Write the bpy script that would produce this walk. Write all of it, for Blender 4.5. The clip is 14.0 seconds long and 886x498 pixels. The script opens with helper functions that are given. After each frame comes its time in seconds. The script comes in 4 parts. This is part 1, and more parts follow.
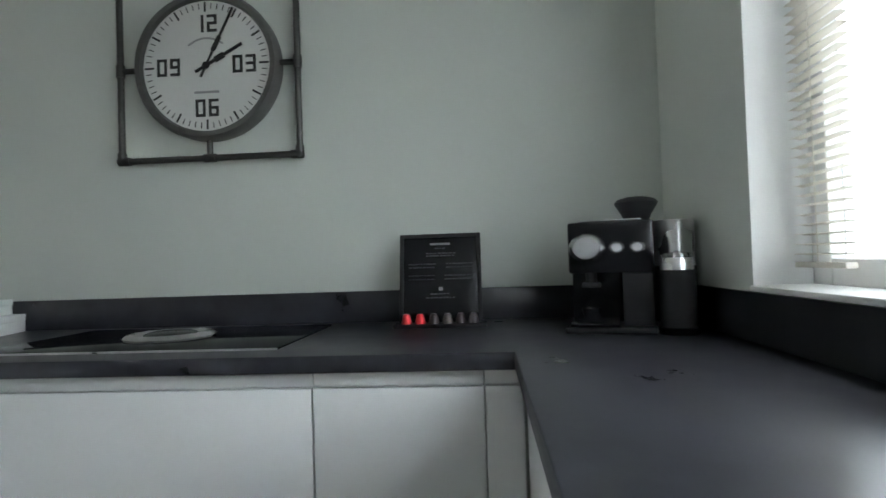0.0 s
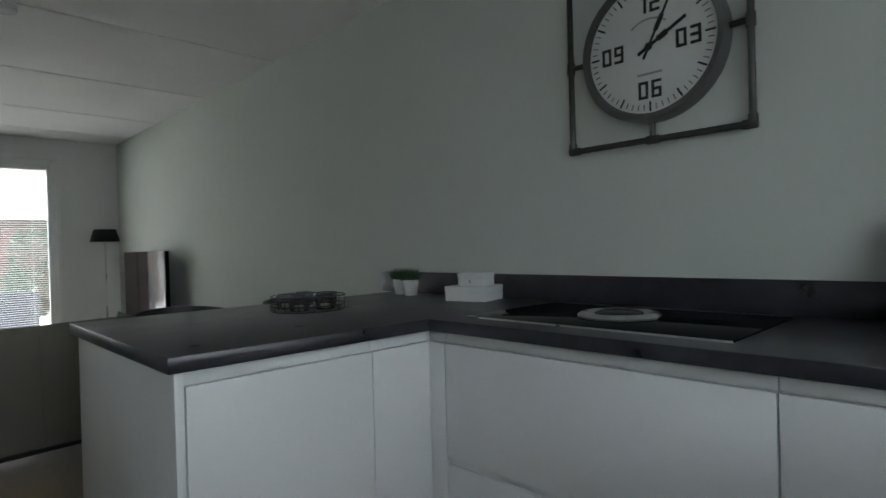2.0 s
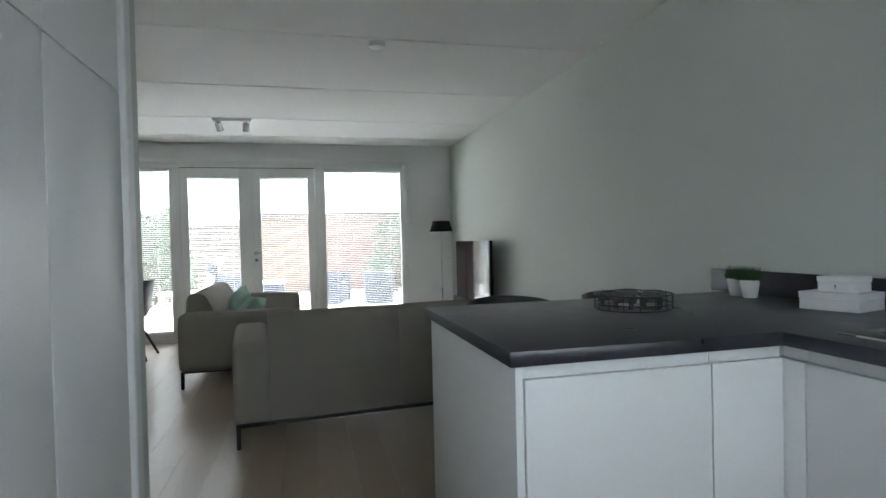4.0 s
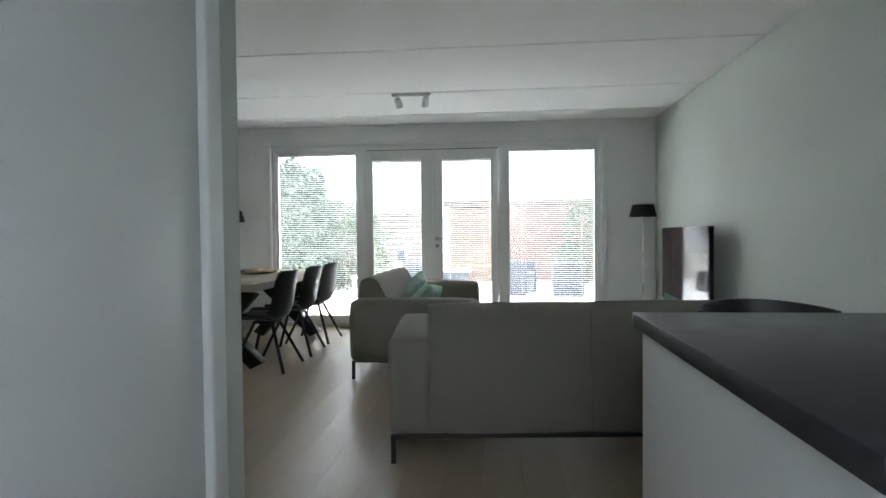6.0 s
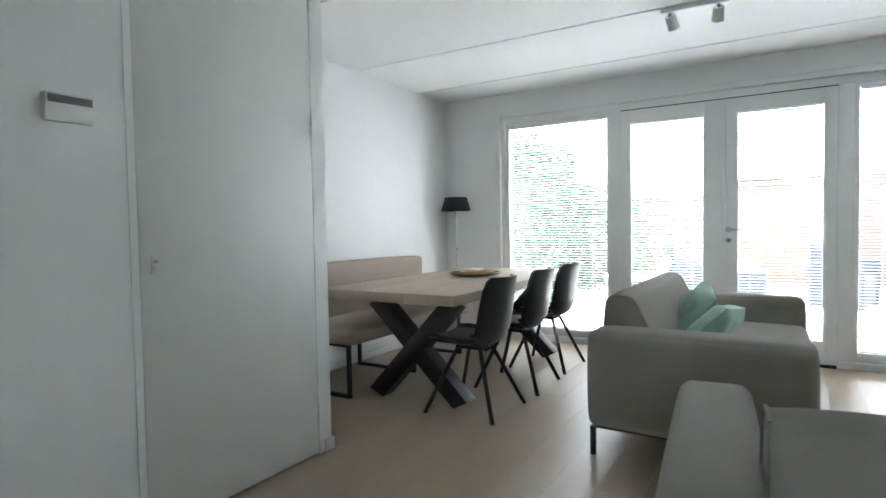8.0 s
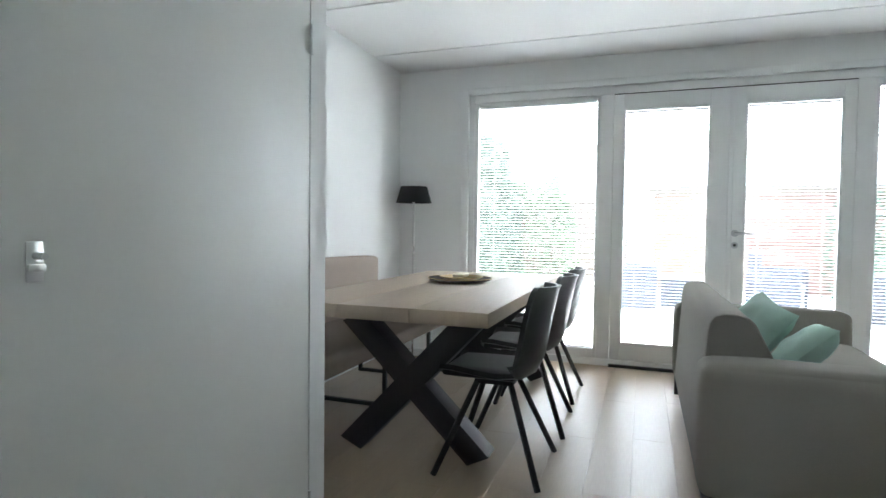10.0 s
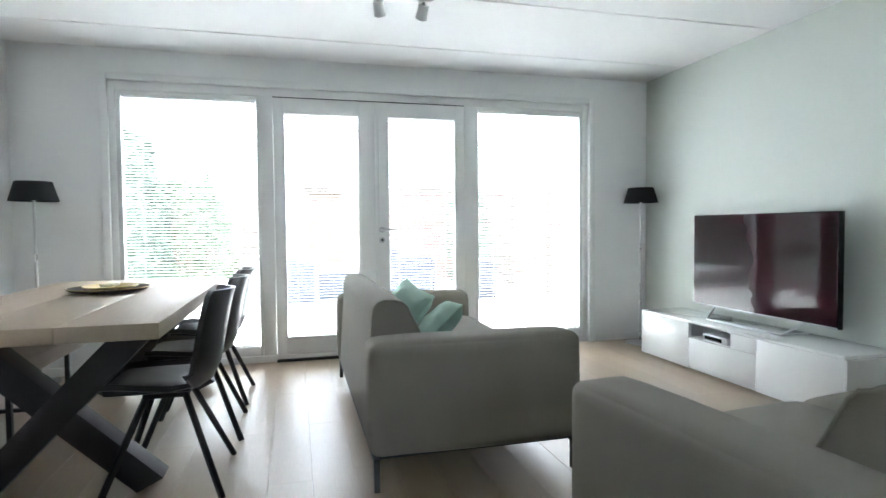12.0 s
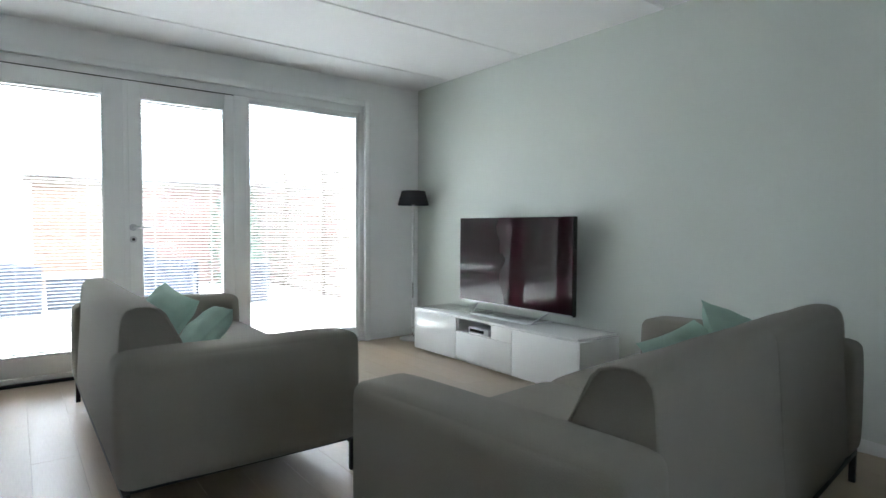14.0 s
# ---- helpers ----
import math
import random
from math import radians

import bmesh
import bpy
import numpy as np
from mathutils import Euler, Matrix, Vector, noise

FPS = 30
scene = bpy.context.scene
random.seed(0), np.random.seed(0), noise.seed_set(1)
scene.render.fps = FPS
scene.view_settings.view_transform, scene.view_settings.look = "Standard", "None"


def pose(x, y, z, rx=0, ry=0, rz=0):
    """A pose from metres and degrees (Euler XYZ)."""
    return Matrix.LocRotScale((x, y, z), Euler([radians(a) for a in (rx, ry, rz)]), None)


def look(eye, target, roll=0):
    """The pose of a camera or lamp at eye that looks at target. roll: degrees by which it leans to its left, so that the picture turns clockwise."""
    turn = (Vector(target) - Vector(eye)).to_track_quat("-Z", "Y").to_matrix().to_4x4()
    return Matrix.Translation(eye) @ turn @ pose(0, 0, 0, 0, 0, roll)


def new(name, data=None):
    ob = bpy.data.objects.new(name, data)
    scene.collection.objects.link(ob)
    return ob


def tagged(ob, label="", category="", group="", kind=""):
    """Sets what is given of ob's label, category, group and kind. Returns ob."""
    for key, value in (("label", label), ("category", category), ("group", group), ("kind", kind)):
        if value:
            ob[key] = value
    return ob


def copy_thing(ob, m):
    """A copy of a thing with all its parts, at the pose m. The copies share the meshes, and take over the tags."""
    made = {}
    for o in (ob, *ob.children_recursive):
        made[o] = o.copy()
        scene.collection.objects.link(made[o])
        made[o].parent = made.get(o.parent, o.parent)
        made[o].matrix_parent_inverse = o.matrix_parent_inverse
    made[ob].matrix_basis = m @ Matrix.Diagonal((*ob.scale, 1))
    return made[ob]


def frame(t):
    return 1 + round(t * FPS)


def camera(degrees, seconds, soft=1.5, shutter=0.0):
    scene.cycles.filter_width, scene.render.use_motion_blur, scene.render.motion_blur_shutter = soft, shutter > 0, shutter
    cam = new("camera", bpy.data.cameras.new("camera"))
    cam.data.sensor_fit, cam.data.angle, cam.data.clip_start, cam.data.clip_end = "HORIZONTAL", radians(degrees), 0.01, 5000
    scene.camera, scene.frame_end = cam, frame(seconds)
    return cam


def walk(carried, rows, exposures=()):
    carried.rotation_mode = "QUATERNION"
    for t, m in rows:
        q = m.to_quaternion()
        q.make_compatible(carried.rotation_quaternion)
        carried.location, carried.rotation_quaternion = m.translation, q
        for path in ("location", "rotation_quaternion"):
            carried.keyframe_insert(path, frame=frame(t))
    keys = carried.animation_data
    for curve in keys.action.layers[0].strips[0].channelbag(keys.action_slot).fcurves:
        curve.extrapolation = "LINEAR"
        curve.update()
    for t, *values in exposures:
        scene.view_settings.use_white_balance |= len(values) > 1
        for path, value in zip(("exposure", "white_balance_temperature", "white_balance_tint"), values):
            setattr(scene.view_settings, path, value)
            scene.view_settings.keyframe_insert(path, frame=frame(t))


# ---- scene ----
cam = camera(76.6, 14.0, soft=1.5, shutter=0.15)
PATH = [
    (0, (-0.31, 0.051, 1.129), (-0.456, 2.046, 1.169), -1.9),
    (0.5, (-0.289, 0.053, 1.156), (-0.804, 1.985, 1.166), -1.4),
    (1, (-0.304, 0.094, 1.163), (-1.173, 1.895, 1.153), -1.4),
    (1.5, (-0.359, 0.047, 1.167), (-1.546, 1.656, 1.151), -1.6),
    (2, (-0.369, 0.041, 1.163), (-1.801, 1.437, 1.152), -1.6),
    (2.5, (-0.404, 0.024, 1.178), (-2.041, 1.172, 1.158), -1.5),
    (3, (-0.428, 0.006, 1.197), (-2.213, 0.909, 1.176), -1.5),
    (3.5, (-0.428, -0.013, 1.204), (-2.311, 0.661, 1.179), -1.4),
    (5.8, (-1.007, 0.101, 1.158), (-3.004, -0.01, 1.109), -0.8),
    (6, (-1.168, 0.108, 1.142), (-3.158, -0.081, 1.091), -0.6),
    (6.5, (-1.549, 0.095, 1.125), (-3.491, -0.38, 1.073), -0.9),
    (7, (-1.965, 0.072, 1.167), (-3.799, -0.723, 1.103), -1.0),
    (7.5, (-2.417, -0.038, 1.173), (-4.174, -0.992, 1.1), -1.0),
    (8, (-2.758, -0.211, 1.155), (-4.464, -1.251, 1.078), -1.0),
    (8.2, (-2.9, -0.359, 1.143), (-4.589, -1.428, 1.069), -0.4),
    (10.5, (-3.336, -1.346, 1.09), (-5.291, -1.763, 1.02), 0.6),
    (11, (-3.337, -1.367, 1.079), (-5.333, -1.466, 1.01), -0.0),
    (11.5, (-3.239, -1.364, 1.102), (-5.223, -1.12, 1.038), -0.6),
    (12, (-3.209, -1.342, 1.111), (-5.143, -0.835, 1.034), -0.5),
    (12.5, (-3.239, -1.333, 1.088), (-5.101, -0.606, 1.014), 0.0),
    (13, (-3.238, -1.325, 1.108), (-5.019, -0.419, 1.027), -0.0),
    (13.5, (-3.267, -1.337, 1.102), (-4.935, -0.236, 1.022), 0.4),
    (14, (-3.27, -1.332, 1.101), (-4.857, -0.118, 1.027), 0.3),
]
EXPOSURES = [(0.0, 4.5, 6400, 5), (0.5, 4.2, 6400, 5), (1.5, 3.7, 6350, 5), (2.5, 3.5, 6250, 5), (3.5, 4.2, 6150, 5), (6.0, 4.2, 6100, 5), (7.0, 4.85, 5950, 5), (7.5, 4.95, 5950, 5), (8.2, 4.9, 5950, 5), (10.5, 4.95, 5900, 5), (11.0, 5.15, 5900, 5), (12.0, 5.15, 5900, 5), (12.5, 4.72, 5900, 5), (13.0, 4.55, 5900, 5), (14.0, 4.65, 5900, 5)]
walk(cam, [(t, look(eye, target, roll)) for t, eye, target, roll in PATH], EXPOSURES)

# ---- world and light ----
world = bpy.data.worlds.new("overcast_sky")
world.use_nodes = True
scene.world = world
wn = world.node_tree
sky = wn.nodes.new("ShaderNodeTexSky")
sky.sky_type = "NISHITA"
sky.sun_disc = False
sky.sun_elevation = radians(72)
sky.sun_rotation = radians(285)
sky.air_density, sky.dust_density, sky.ozone_density = 1.0, 4.0, 1.0
grey = wn.nodes.new("ShaderNodeHueSaturation")
grey.inputs["Saturation"].default_value = 0.3
wn.links.new(sky.outputs["Color"], grey.inputs["Color"])
wn.links.new(grey.outputs["Color"], wn.nodes["Background"].inputs["Color"])
wn.nodes["Background"].inputs["Strength"].default_value = 0.15
sun = new("sun", bpy.data.lights.new("sun", "SUN"))
sun.data.energy, sun.data.angle, sun.data.color = 0.5, radians(90), (1.0, 0.98, 0.95)
sun.matrix_world = look((-10, 3, 33), (0, 0, 0))


# ---- materials ----
def principled(name, color, rough=0.6, spec=0.5, metal=0.0, grain=0.0, scale=60.0, var=0.06, var_scale=3.0, bump=0.0, coat=0.0, stretch=(1, 1, 1), emit=0.0, island=0.0):
    m = bpy.data.materials.new(name)
    m.use_nodes = True
    n, l = m.node_tree.nodes, m.node_tree.links
    b = n["Principled BSDF"]
    b.inputs["Roughness"].default_value = rough
    b.inputs["Metallic"].default_value = metal
    b.inputs["Specular IOR Level"].default_value = spec
    b.inputs["Coat Weight"].default_value = coat
    co = n.new("ShaderNodeTexCoord")
    mp = n.new("ShaderNodeMapping")
    mp.inputs["Scale"].default_value = stretch
    l.new(co.outputs["Object"], mp.inputs["Vector"])
    big = n.new("ShaderNodeTexNoise")
    big.inputs["Scale"].default_value = var_scale
    big.inputs["Detail"].default_value = 5
    fine = n.new("ShaderNodeTexNoise")
    fine.inputs["Scale"].default_value = scale
    fine.inputs["Detail"].default_value = 3
    for t in (big, fine):
        l.new(mp.outputs["Vector"], t.inputs["Vector"])
    add = n.new("ShaderNodeMath")
    add.operation = "MULTIPLY_ADD"
    l.new(big.outputs["Fac"], add.inputs[0])
    add.inputs[1].default_value = 2 * var
    add.inputs[2].default_value = 1 - var
    add2 = n.new("ShaderNodeMath")
    add2.operation = "MULTIPLY_ADD"
    l.new(fine.outputs["Fac"], add2.inputs[0])
    add2.inputs[1].default_value = 2 * grain
    l.new(add.outputs[0], add2.inputs[2])
    last = add2
    if island:
        oi = n.new("ShaderNodeObjectInfo")
        add3 = n.new("ShaderNodeMath")
        add3.operation = "MULTIPLY_ADD"
        l.new(oi.outputs["Random"], add3.inputs[0])
        add3.inputs[1].default_value = island
        l.new(add2.outputs[0], add3.inputs[2])
        last = add3
    mul = n.new("ShaderNodeVectorMath")
    mul.operation = "SCALE"
    mul.inputs[0].default_value = color
    l.new(last.outputs[0], mul.inputs["Scale"])
    l.new(mul.outputs["Vector"], b.inputs["Base Color"])
    rr = n.new("ShaderNodeMath")
    rr.operation = "MULTIPLY_ADD"
    l.new(big.outputs["Fac"], rr.inputs[0])
    rr.inputs[1].default_value = 0.16
    rr.inputs[2].default_value = max(rough - 0.08, 0.0)
    if rough > 0.08:
        l.new(rr.outputs[0], b.inputs["Roughness"])
    if bump:
        bp = n.new("ShaderNodeBump")
        bp.inputs["Strength"].default_value = bump
        bp.inputs["Distance"].default_value = 0.002
        l.new(fine.outputs["Fac"], bp.inputs["Height"])
        l.new(bp.outputs["Normal"], b.inputs["Normal"])
    if emit:
        b.inputs["Emission Color"].default_value = (*color, 1)
        b.inputs["Emission Strength"].default_value = emit
    return m


def glass(name, tint=(1, 1, 1)):
    m = bpy.data.materials.new(name)
    m.use_nodes = True
    b = m.node_tree.nodes["Principled BSDF"]
    b.inputs["Base Color"].default_value = (*tint, 1)
    b.inputs["Transmission Weight"].default_value = 1.0
    b.inputs["Roughness"].default_value = 0.0
    b.inputs["IOR"].default_value = 1.45
    return m


WHITE = principled("white_wall_paint", (0.80, 0.81, 0.80), 0.85, grain=0.02, scale=220, var=0.02, bump=0.25)
SAGE = principled("grey_green_wall_paint", (0.575, 0.61, 0.56), 0.85, grain=0.02, scale=220, var=0.025, bump=0.25)
CEIL = principled("ceiling_paint", (0.80, 0.80, 0.79), 0.9, grain=0.03, scale=160, var=0.025, bump=0.5)
FRAME = principled("white_frame_lacquer", (0.80, 0.81, 0.80), 0.35, var=0.02, grain=0.01, bump=0.04)
DOOR = principled("door_lacquer", (0.72, 0.73, 0.70), 0.45, var=0.02, grain=0.01, scale=90, bump=0.06)
CAB = principled("white_cabinet_lacquer", (0.78, 0.79, 0.78), 0.4, var=0.015, grain=0.01, bump=0.03)
GLOSS = principled("white_gloss_lacquer", (0.80, 0.81, 0.80), 0.12, var=0.015, coat=0.5)
def slate(name):
    """Dark laminate with soft bluish clouds, a few paler streaks and a satin sheen."""
    m = bpy.data.materials.new(name)
    m.use_nodes = True
    n, l = m.node_tree.nodes, m.node_tree.links
    b = n["Principled BSDF"]
    b.inputs["Specular IOR Level"].default_value = 0.5
    co = n.new("ShaderNodeTexCoord")
    cloud = n.new("ShaderNodeTexNoise")
    cloud.inputs["Scale"].default_value = 7.0
    cloud.inputs["Detail"].default_value = 6
    cloud.inputs["Roughness"].default_value = 0.6
    l.new(co.outputs["Object"], cloud.inputs["Vector"])
    ramp = n.new("ShaderNodeValToRGB")
    e = ramp.color_ramp.elements
    e[0].position, e[0].color = 0.34, (0.011, 0.011, 0.014, 1)
    e[1].position, e[1].color = 0.72, (0.040, 0.041, 0.050, 1)
    l.new(cloud.outputs["Fac"], ramp.inputs["Fac"])
    l.new(ramp.outputs["Color"], b.inputs["Base Color"])
    rr = n.new("ShaderNodeMapRange")
    rr.inputs["From Min"].default_value, rr.inputs["From Max"].default_value = 0.3, 0.7
    rr.inputs["To Min"].default_value, rr.inputs["To Max"].default_value = 0.27, 0.36
    l.new(cloud.outputs["Fac"], rr.inputs["Value"])
    l.new(rr.outputs["Result"], b.inputs["Roughness"])
    return m


STONE = slate("dark_slate_laminate")
OAK = principled("pale_oak_laminate", (0.295, 0.233, 0.167), 0.36, grain=0.16, scale=14, var=0.12, var_scale=1.6, bump=0.06, stretch=(0.9, 14, 14), island=0.12)
TABLE = principled("washed_oak_tabletop", (0.36, 0.29, 0.215), 0.5, grain=0.15, scale=16, var=0.1, var_scale=1.5, bump=0.12, stretch=(0.9, 12, 12))
FABRIC = principled("taupe_sofa_weave", (0.212, 0.200, 0.170), 0.95, grain=0.16, scale=420, var=0.08, var_scale=5, bump=0.6)
BENCHF = principled("beige_bench_cloth", (0.36, 0.30, 0.25), 0.93, grain=0.1, scale=380, var=0.07, var_scale=5, bump=0.5)
MINT = principled("sage_green_cushion_cloth", (0.29, 0.41, 0.345), 0.9, grain=0.12, scale=300, var=0.12, var_scale=9, bump=0.6)
BLACKM = principled("black_powder_coated_steel", (0.012, 0.012, 0.013), 0.45, var=0.2, grain=0.1, bump=0.1)
BLACKW = principled("black_stained_wood", (0.022, 0.020, 0.024), 0.5, var=0.25, grain=0.25, scale=30, bump=0.25, stretch=(6, 6, 1))
LEATHER = principled("black_leatherette", (0.014, 0.014, 0.015), 0.42, var=0.15, grain=0.2, scale=260, bump=0.35)
PLASTIC = principled("black_gloss_plastic", (0.006, 0.006, 0.007), 0.24, 0.28, var=0.1)
MATTE = principled("matt_black_plastic", (0.011, 0.011, 0.012), 0.5, 0.3, var=0.1, grain=0.1, bump=0.1)
CHROME = principled("brushed_steel", (0.62, 0.62, 0.62), 0.28, metal=1.0, var=0.06)
PEWTER = principled("pewter_pipe", (0.055, 0.055, 0.052), 0.4, metal=0.6, var=0.3, grain=0.2, bump=0.3)
BEZEL = principled("weathered_clock_rim", (0.10, 0.10, 0.095), 0.55, metal=0.3, var=0.3, grain=0.2, bump=0.3)
DIAL = principled("cream_clock_dial", (0.62, 0.63, 0.60), 0.6, var=0.05, grain=0.03)
INK = principled("dark_print", (0.02, 0.02, 0.02), 0.7)
DIMINK = principled("dim_print", (0.10, 0.10, 0.105), 0.7)
GREYINK = principled("grey_print", (0.30, 0.30, 0.30), 0.7)
HOB = principled("black_ceramic_glass", (0.002, 0.002, 0.003), 0.07, 0.03)
# red in the base colour paints the reddish reflection on the dark screen
SCREEN = principled("tv_screen_red_reflection", (0.016, 0.003, 0.006), 0.06, 0.2)
SILVER = principled("silver_plastic", (0.50, 0.51, 0.52), 0.35, metal=0.7, var=0.03)
GREYP = principled("grey_plastic", (0.22, 0.22, 0.22), 0.45, var=0.05)
SHADE = principled("black_lamp_shade_cloth", (0.010, 0.010, 0.012), 0.85, grain=0.1, scale=350, bump=0.3)
REDCUP = principled("red_capsule_foil", (0.55, 0.02, 0.03), 0.3, metal=0.4)
DARKCUP = principled("dark_capsule_foil", (0.06, 0.05, 0.05), 0.3, metal=0.5)
POT = principled("white_ceramic", (0.82, 0.82, 0.81), 0.25, var=0.02)
GRASS = principled("pot_plant_leaf", (0.035, 0.085, 0.03), 0.6, var=0.3, var_scale=40)
PAPER = principled("white_box_card", (0.76, 0.77, 0.76), 0.6, var=0.03)
GOLD = principled("brass_plate", (0.45, 0.33, 0.14), 0.3, metal=0.9, var=0.1)
DARKPLATE = principled("dark_wood_tray", (0.05, 0.035, 0.022), 0.5, var=0.2)
CREAM = principled("cream_candle", (0.72, 0.66, 0.54), 0.5)
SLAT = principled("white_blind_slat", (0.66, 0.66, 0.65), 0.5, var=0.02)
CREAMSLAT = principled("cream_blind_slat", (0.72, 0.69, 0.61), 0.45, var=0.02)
PAVE = principled("pale_concrete_paving", (0.48, 0.47, 0.45), 0.85, grain=0.1, scale=60, var=0.12, bump=0.4, island=0.1)
# dark so that little light bounces up through the kitchen window
DARK_GROUND = principled("dark_unseen_ground", (0.055, 0.055, 0.056), 0.9, grain=0.2, scale=90, var=0.15, bump=0.5)
SOIL = principled("garden_ground", (0.16, 0.15, 0.13), 0.95, grain=0.2, scale=20, var=0.2, bump=0.5)
HEDGE = principled("hedge_leaf", (0.042, 0.075, 0.028), 0.55, var=0.4, var_scale=6)
IVY = principled("ivy_leaf", (0.03, 0.062, 0.035), 0.5, var=0.4, var_scale=8)
TWIG = principled("brown_twig", (0.09, 0.06, 0.04), 0.8)
FENCE = principled("weathered_fence_wood", (0.085, 0.07, 0.055), 0.8, grain=0.2, scale=12, var=0.2, stretch=(8, 8, 1), island=0.15)
SHED = principled("red_brown_shed_boards", (0.13, 0.088, 0.062), 0.75, grain=0.15, scale=12, var=0.15, island=0.15)
BRICK = principled("red_brick", (0.14, 0.088, 0.076), 0.85, grain=0.2, scale=40, var=0.2, island=0.2)
ROOF = principled("grey_corrugated_sheet", (0.25, 0.25, 0.25), 0.6, var=0.15)
RATTAN = principled("blue_grey_rattan", (0.022, 0.027, 0.040), 0.7, grain=0.3, scale=90, var=0.15, bump=0.6)
PLANTER = principled("grey_blue_planter", (0.026, 0.031, 0.045), 0.55, var=0.15)
RENDERW = principled("white_house_render", (0.75, 0.75, 0.74), 0.9, var=0.05)
FARGLASS = principled("pale_window_glass", (0.42, 0.43, 0.44), 0.1)
PANE = glass("window_glass")
SMOKE = glass("smoked_glass", (0.6, 0.6, 0.6))


# ---- mesh helpers ----
def bx(x0, x1, y0, y1, z0, z1, bev=0.0, seg=2):
    bm = bmesh.new()
    bmesh.ops.create_cube(bm, size=1.0)
    for v in bm.verts:
        v.co = ((x0 + x1) / 2 + v.co.x * (x1 - x0), (y0 + y1) / 2 + v.co.y * (y1 - y0), (z0 + z1) / 2 + v.co.z * (z1 - z0))
    if bev:
        bmesh.ops.bevel(bm, geom=list(bm.edges), offset=bev, segments=seg, profile=0.5, affect="EDGES")
    return bm


def rod(a, b, r, r2=None, n=12):
    a, b = Vector(a), Vector(b)
    bm = bmesh.new()
    m = Matrix.Translation((a + b) / 2) @ (b - a).to_track_quat("Z", "Y").to_matrix().to_4x4()
    bmesh.ops.create_cone(bm, cap_ends=True, segments=n, radius1=r, radius2=r if r2 is None else r2, depth=(b - a).length, matrix=m)
    return bm


def bar(a, b, w, d, bev=0.0, up=(0, 0, 1)):
    """A square bar from a to b, w wide across `up` and d along it."""
    a, b = Vector(a), Vector(b)
    z = (b - a).normalized()
    x = z.cross(Vector(up)).normalized()
    y = z.cross(x)
    bm = bx(-w / 2, w / 2, -d / 2, d / 2, -(b - a).length / 2, (b - a).length / 2, bev)
    m = Matrix((x, y, z)).transposed().to_4x4()
    bm.transform(Matrix.Translation((a + b) / 2) @ m)
    bmesh.ops.recalc_face_normals(bm, faces=bm.faces)
    return bm


def lathe(profile, n=32, at=(0, 0, 0)):
    bm = bmesh.new()
    rings = []
    for r, z in profile:
        if r < 1e-5:
            rings.append([bm.verts.new((at[0], at[1], at[2] + z))])
        else:
            rings.append([bm.verts.new((at[0] + r * math.cos(2 * math.pi * k / n), at[1] + r * math.sin(2 * math.pi * k / n), at[2] + z)) for k in range(n)])
    for p, q in zip(rings, rings[1:]):
        for k in range(n):
            f = [p[k % len(p)], p[(k + 1) % len(p)], q[(k + 1) % len(q)], q[k % len(q)]]
            f = list(dict.fromkeys(f))
            if len(f) > 2:
                bm.faces.new(f)
    bmesh.ops.recalc_face_normals(bm, faces=bm.faces)
    return bm


def prism(outline, axis, a, b, bev=0.0, seg=3):
    """An outline of (u, v) extruded along an axis from a to b; u, v are the other two axes in order."""
    bm = bmesh.new()

    def at(u, v, w):
        return {"x": (w, u, v), "y": (u, w, v), "z": (u, v, w)}[axis]
    lo = [bm.verts.new(at(u, v, a)) for u, v in outline]
    hi = [bm.verts.new(at(u, v, b)) for u, v in outline]
    bm.faces.new(lo)
    bm.faces.new(hi)
    for k in range(len(lo)):
        bm.faces.new((lo[k], lo[(k + 1) % len(lo)], hi[(k + 1) % len(lo)], hi[k]))
    bmesh.ops.recalc_face_normals(bm, faces=bm.faces)
    if bev:
        bmesh.ops.bevel(bm, geom=list(bm.edges), offset=bev, segments=seg, profile=0.5, affect="EDGES")
    return bm


def ring(r, t, n=40, k=8, axis="z"):
    bm = bmesh.new()
    rows = []
    for i in range(n):
        a = 2 * math.pi * i / n
        rows.append([bm.verts.new(((r + t * math.cos(2 * math.pi * j / k)) * math.cos(a), (r + t * math.cos(2 * math.pi * j / k)) * math.sin(a), t * math.sin(2 * math.pi * j / k))) for j in range(k)])
    for i in range(n):
        for j in range(k):
            bm.faces.new((rows[i][j], rows[(i + 1) % n][j], rows[(i + 1) % n][(j + 1) % k], rows[i][(j + 1) % k]))
    bmesh.ops.recalc_face_normals(bm, faces=bm.faces)
    return bm


def merge(*bms):
    out = bmesh.new()
    for b in bms:
        me = bpy.data.meshes.new("tmp")
        b.to_mesh(me)
        b.free()
        out.from_mesh(me)
        bpy.data.meshes.remove(me)
    return out


def mesh_of(name, bm, material, smooth=True):
    me = bpy.data.meshes.new(name)
    bm.to_mesh(me)
    bm.free()
    me.materials.append(material)
    if smooth:
        me.set_sharp_from_angle(angle=radians(38))
    return me


def part(name, bm, material, parent=None, label="", at=None, smooth=True):
    ob = new(name, mesh_of(name, bm, material, smooth))
    if parent:
        ob.parent = parent
    if at:
        ob.location = at
    if label:
        tagged(ob, label)
    return ob


def thing(name, at, label, category, group="", turn=0.0):
    e = new(name)
    e.empty_display_size = 0.1
    e.location = at
    e.rotation_euler = (0, 0, radians(turn))
    return tagged(e, label, category, group)


def structure(name, bm, material, label=""):
    return tagged(part(name, bm, material), label, kind="structure")


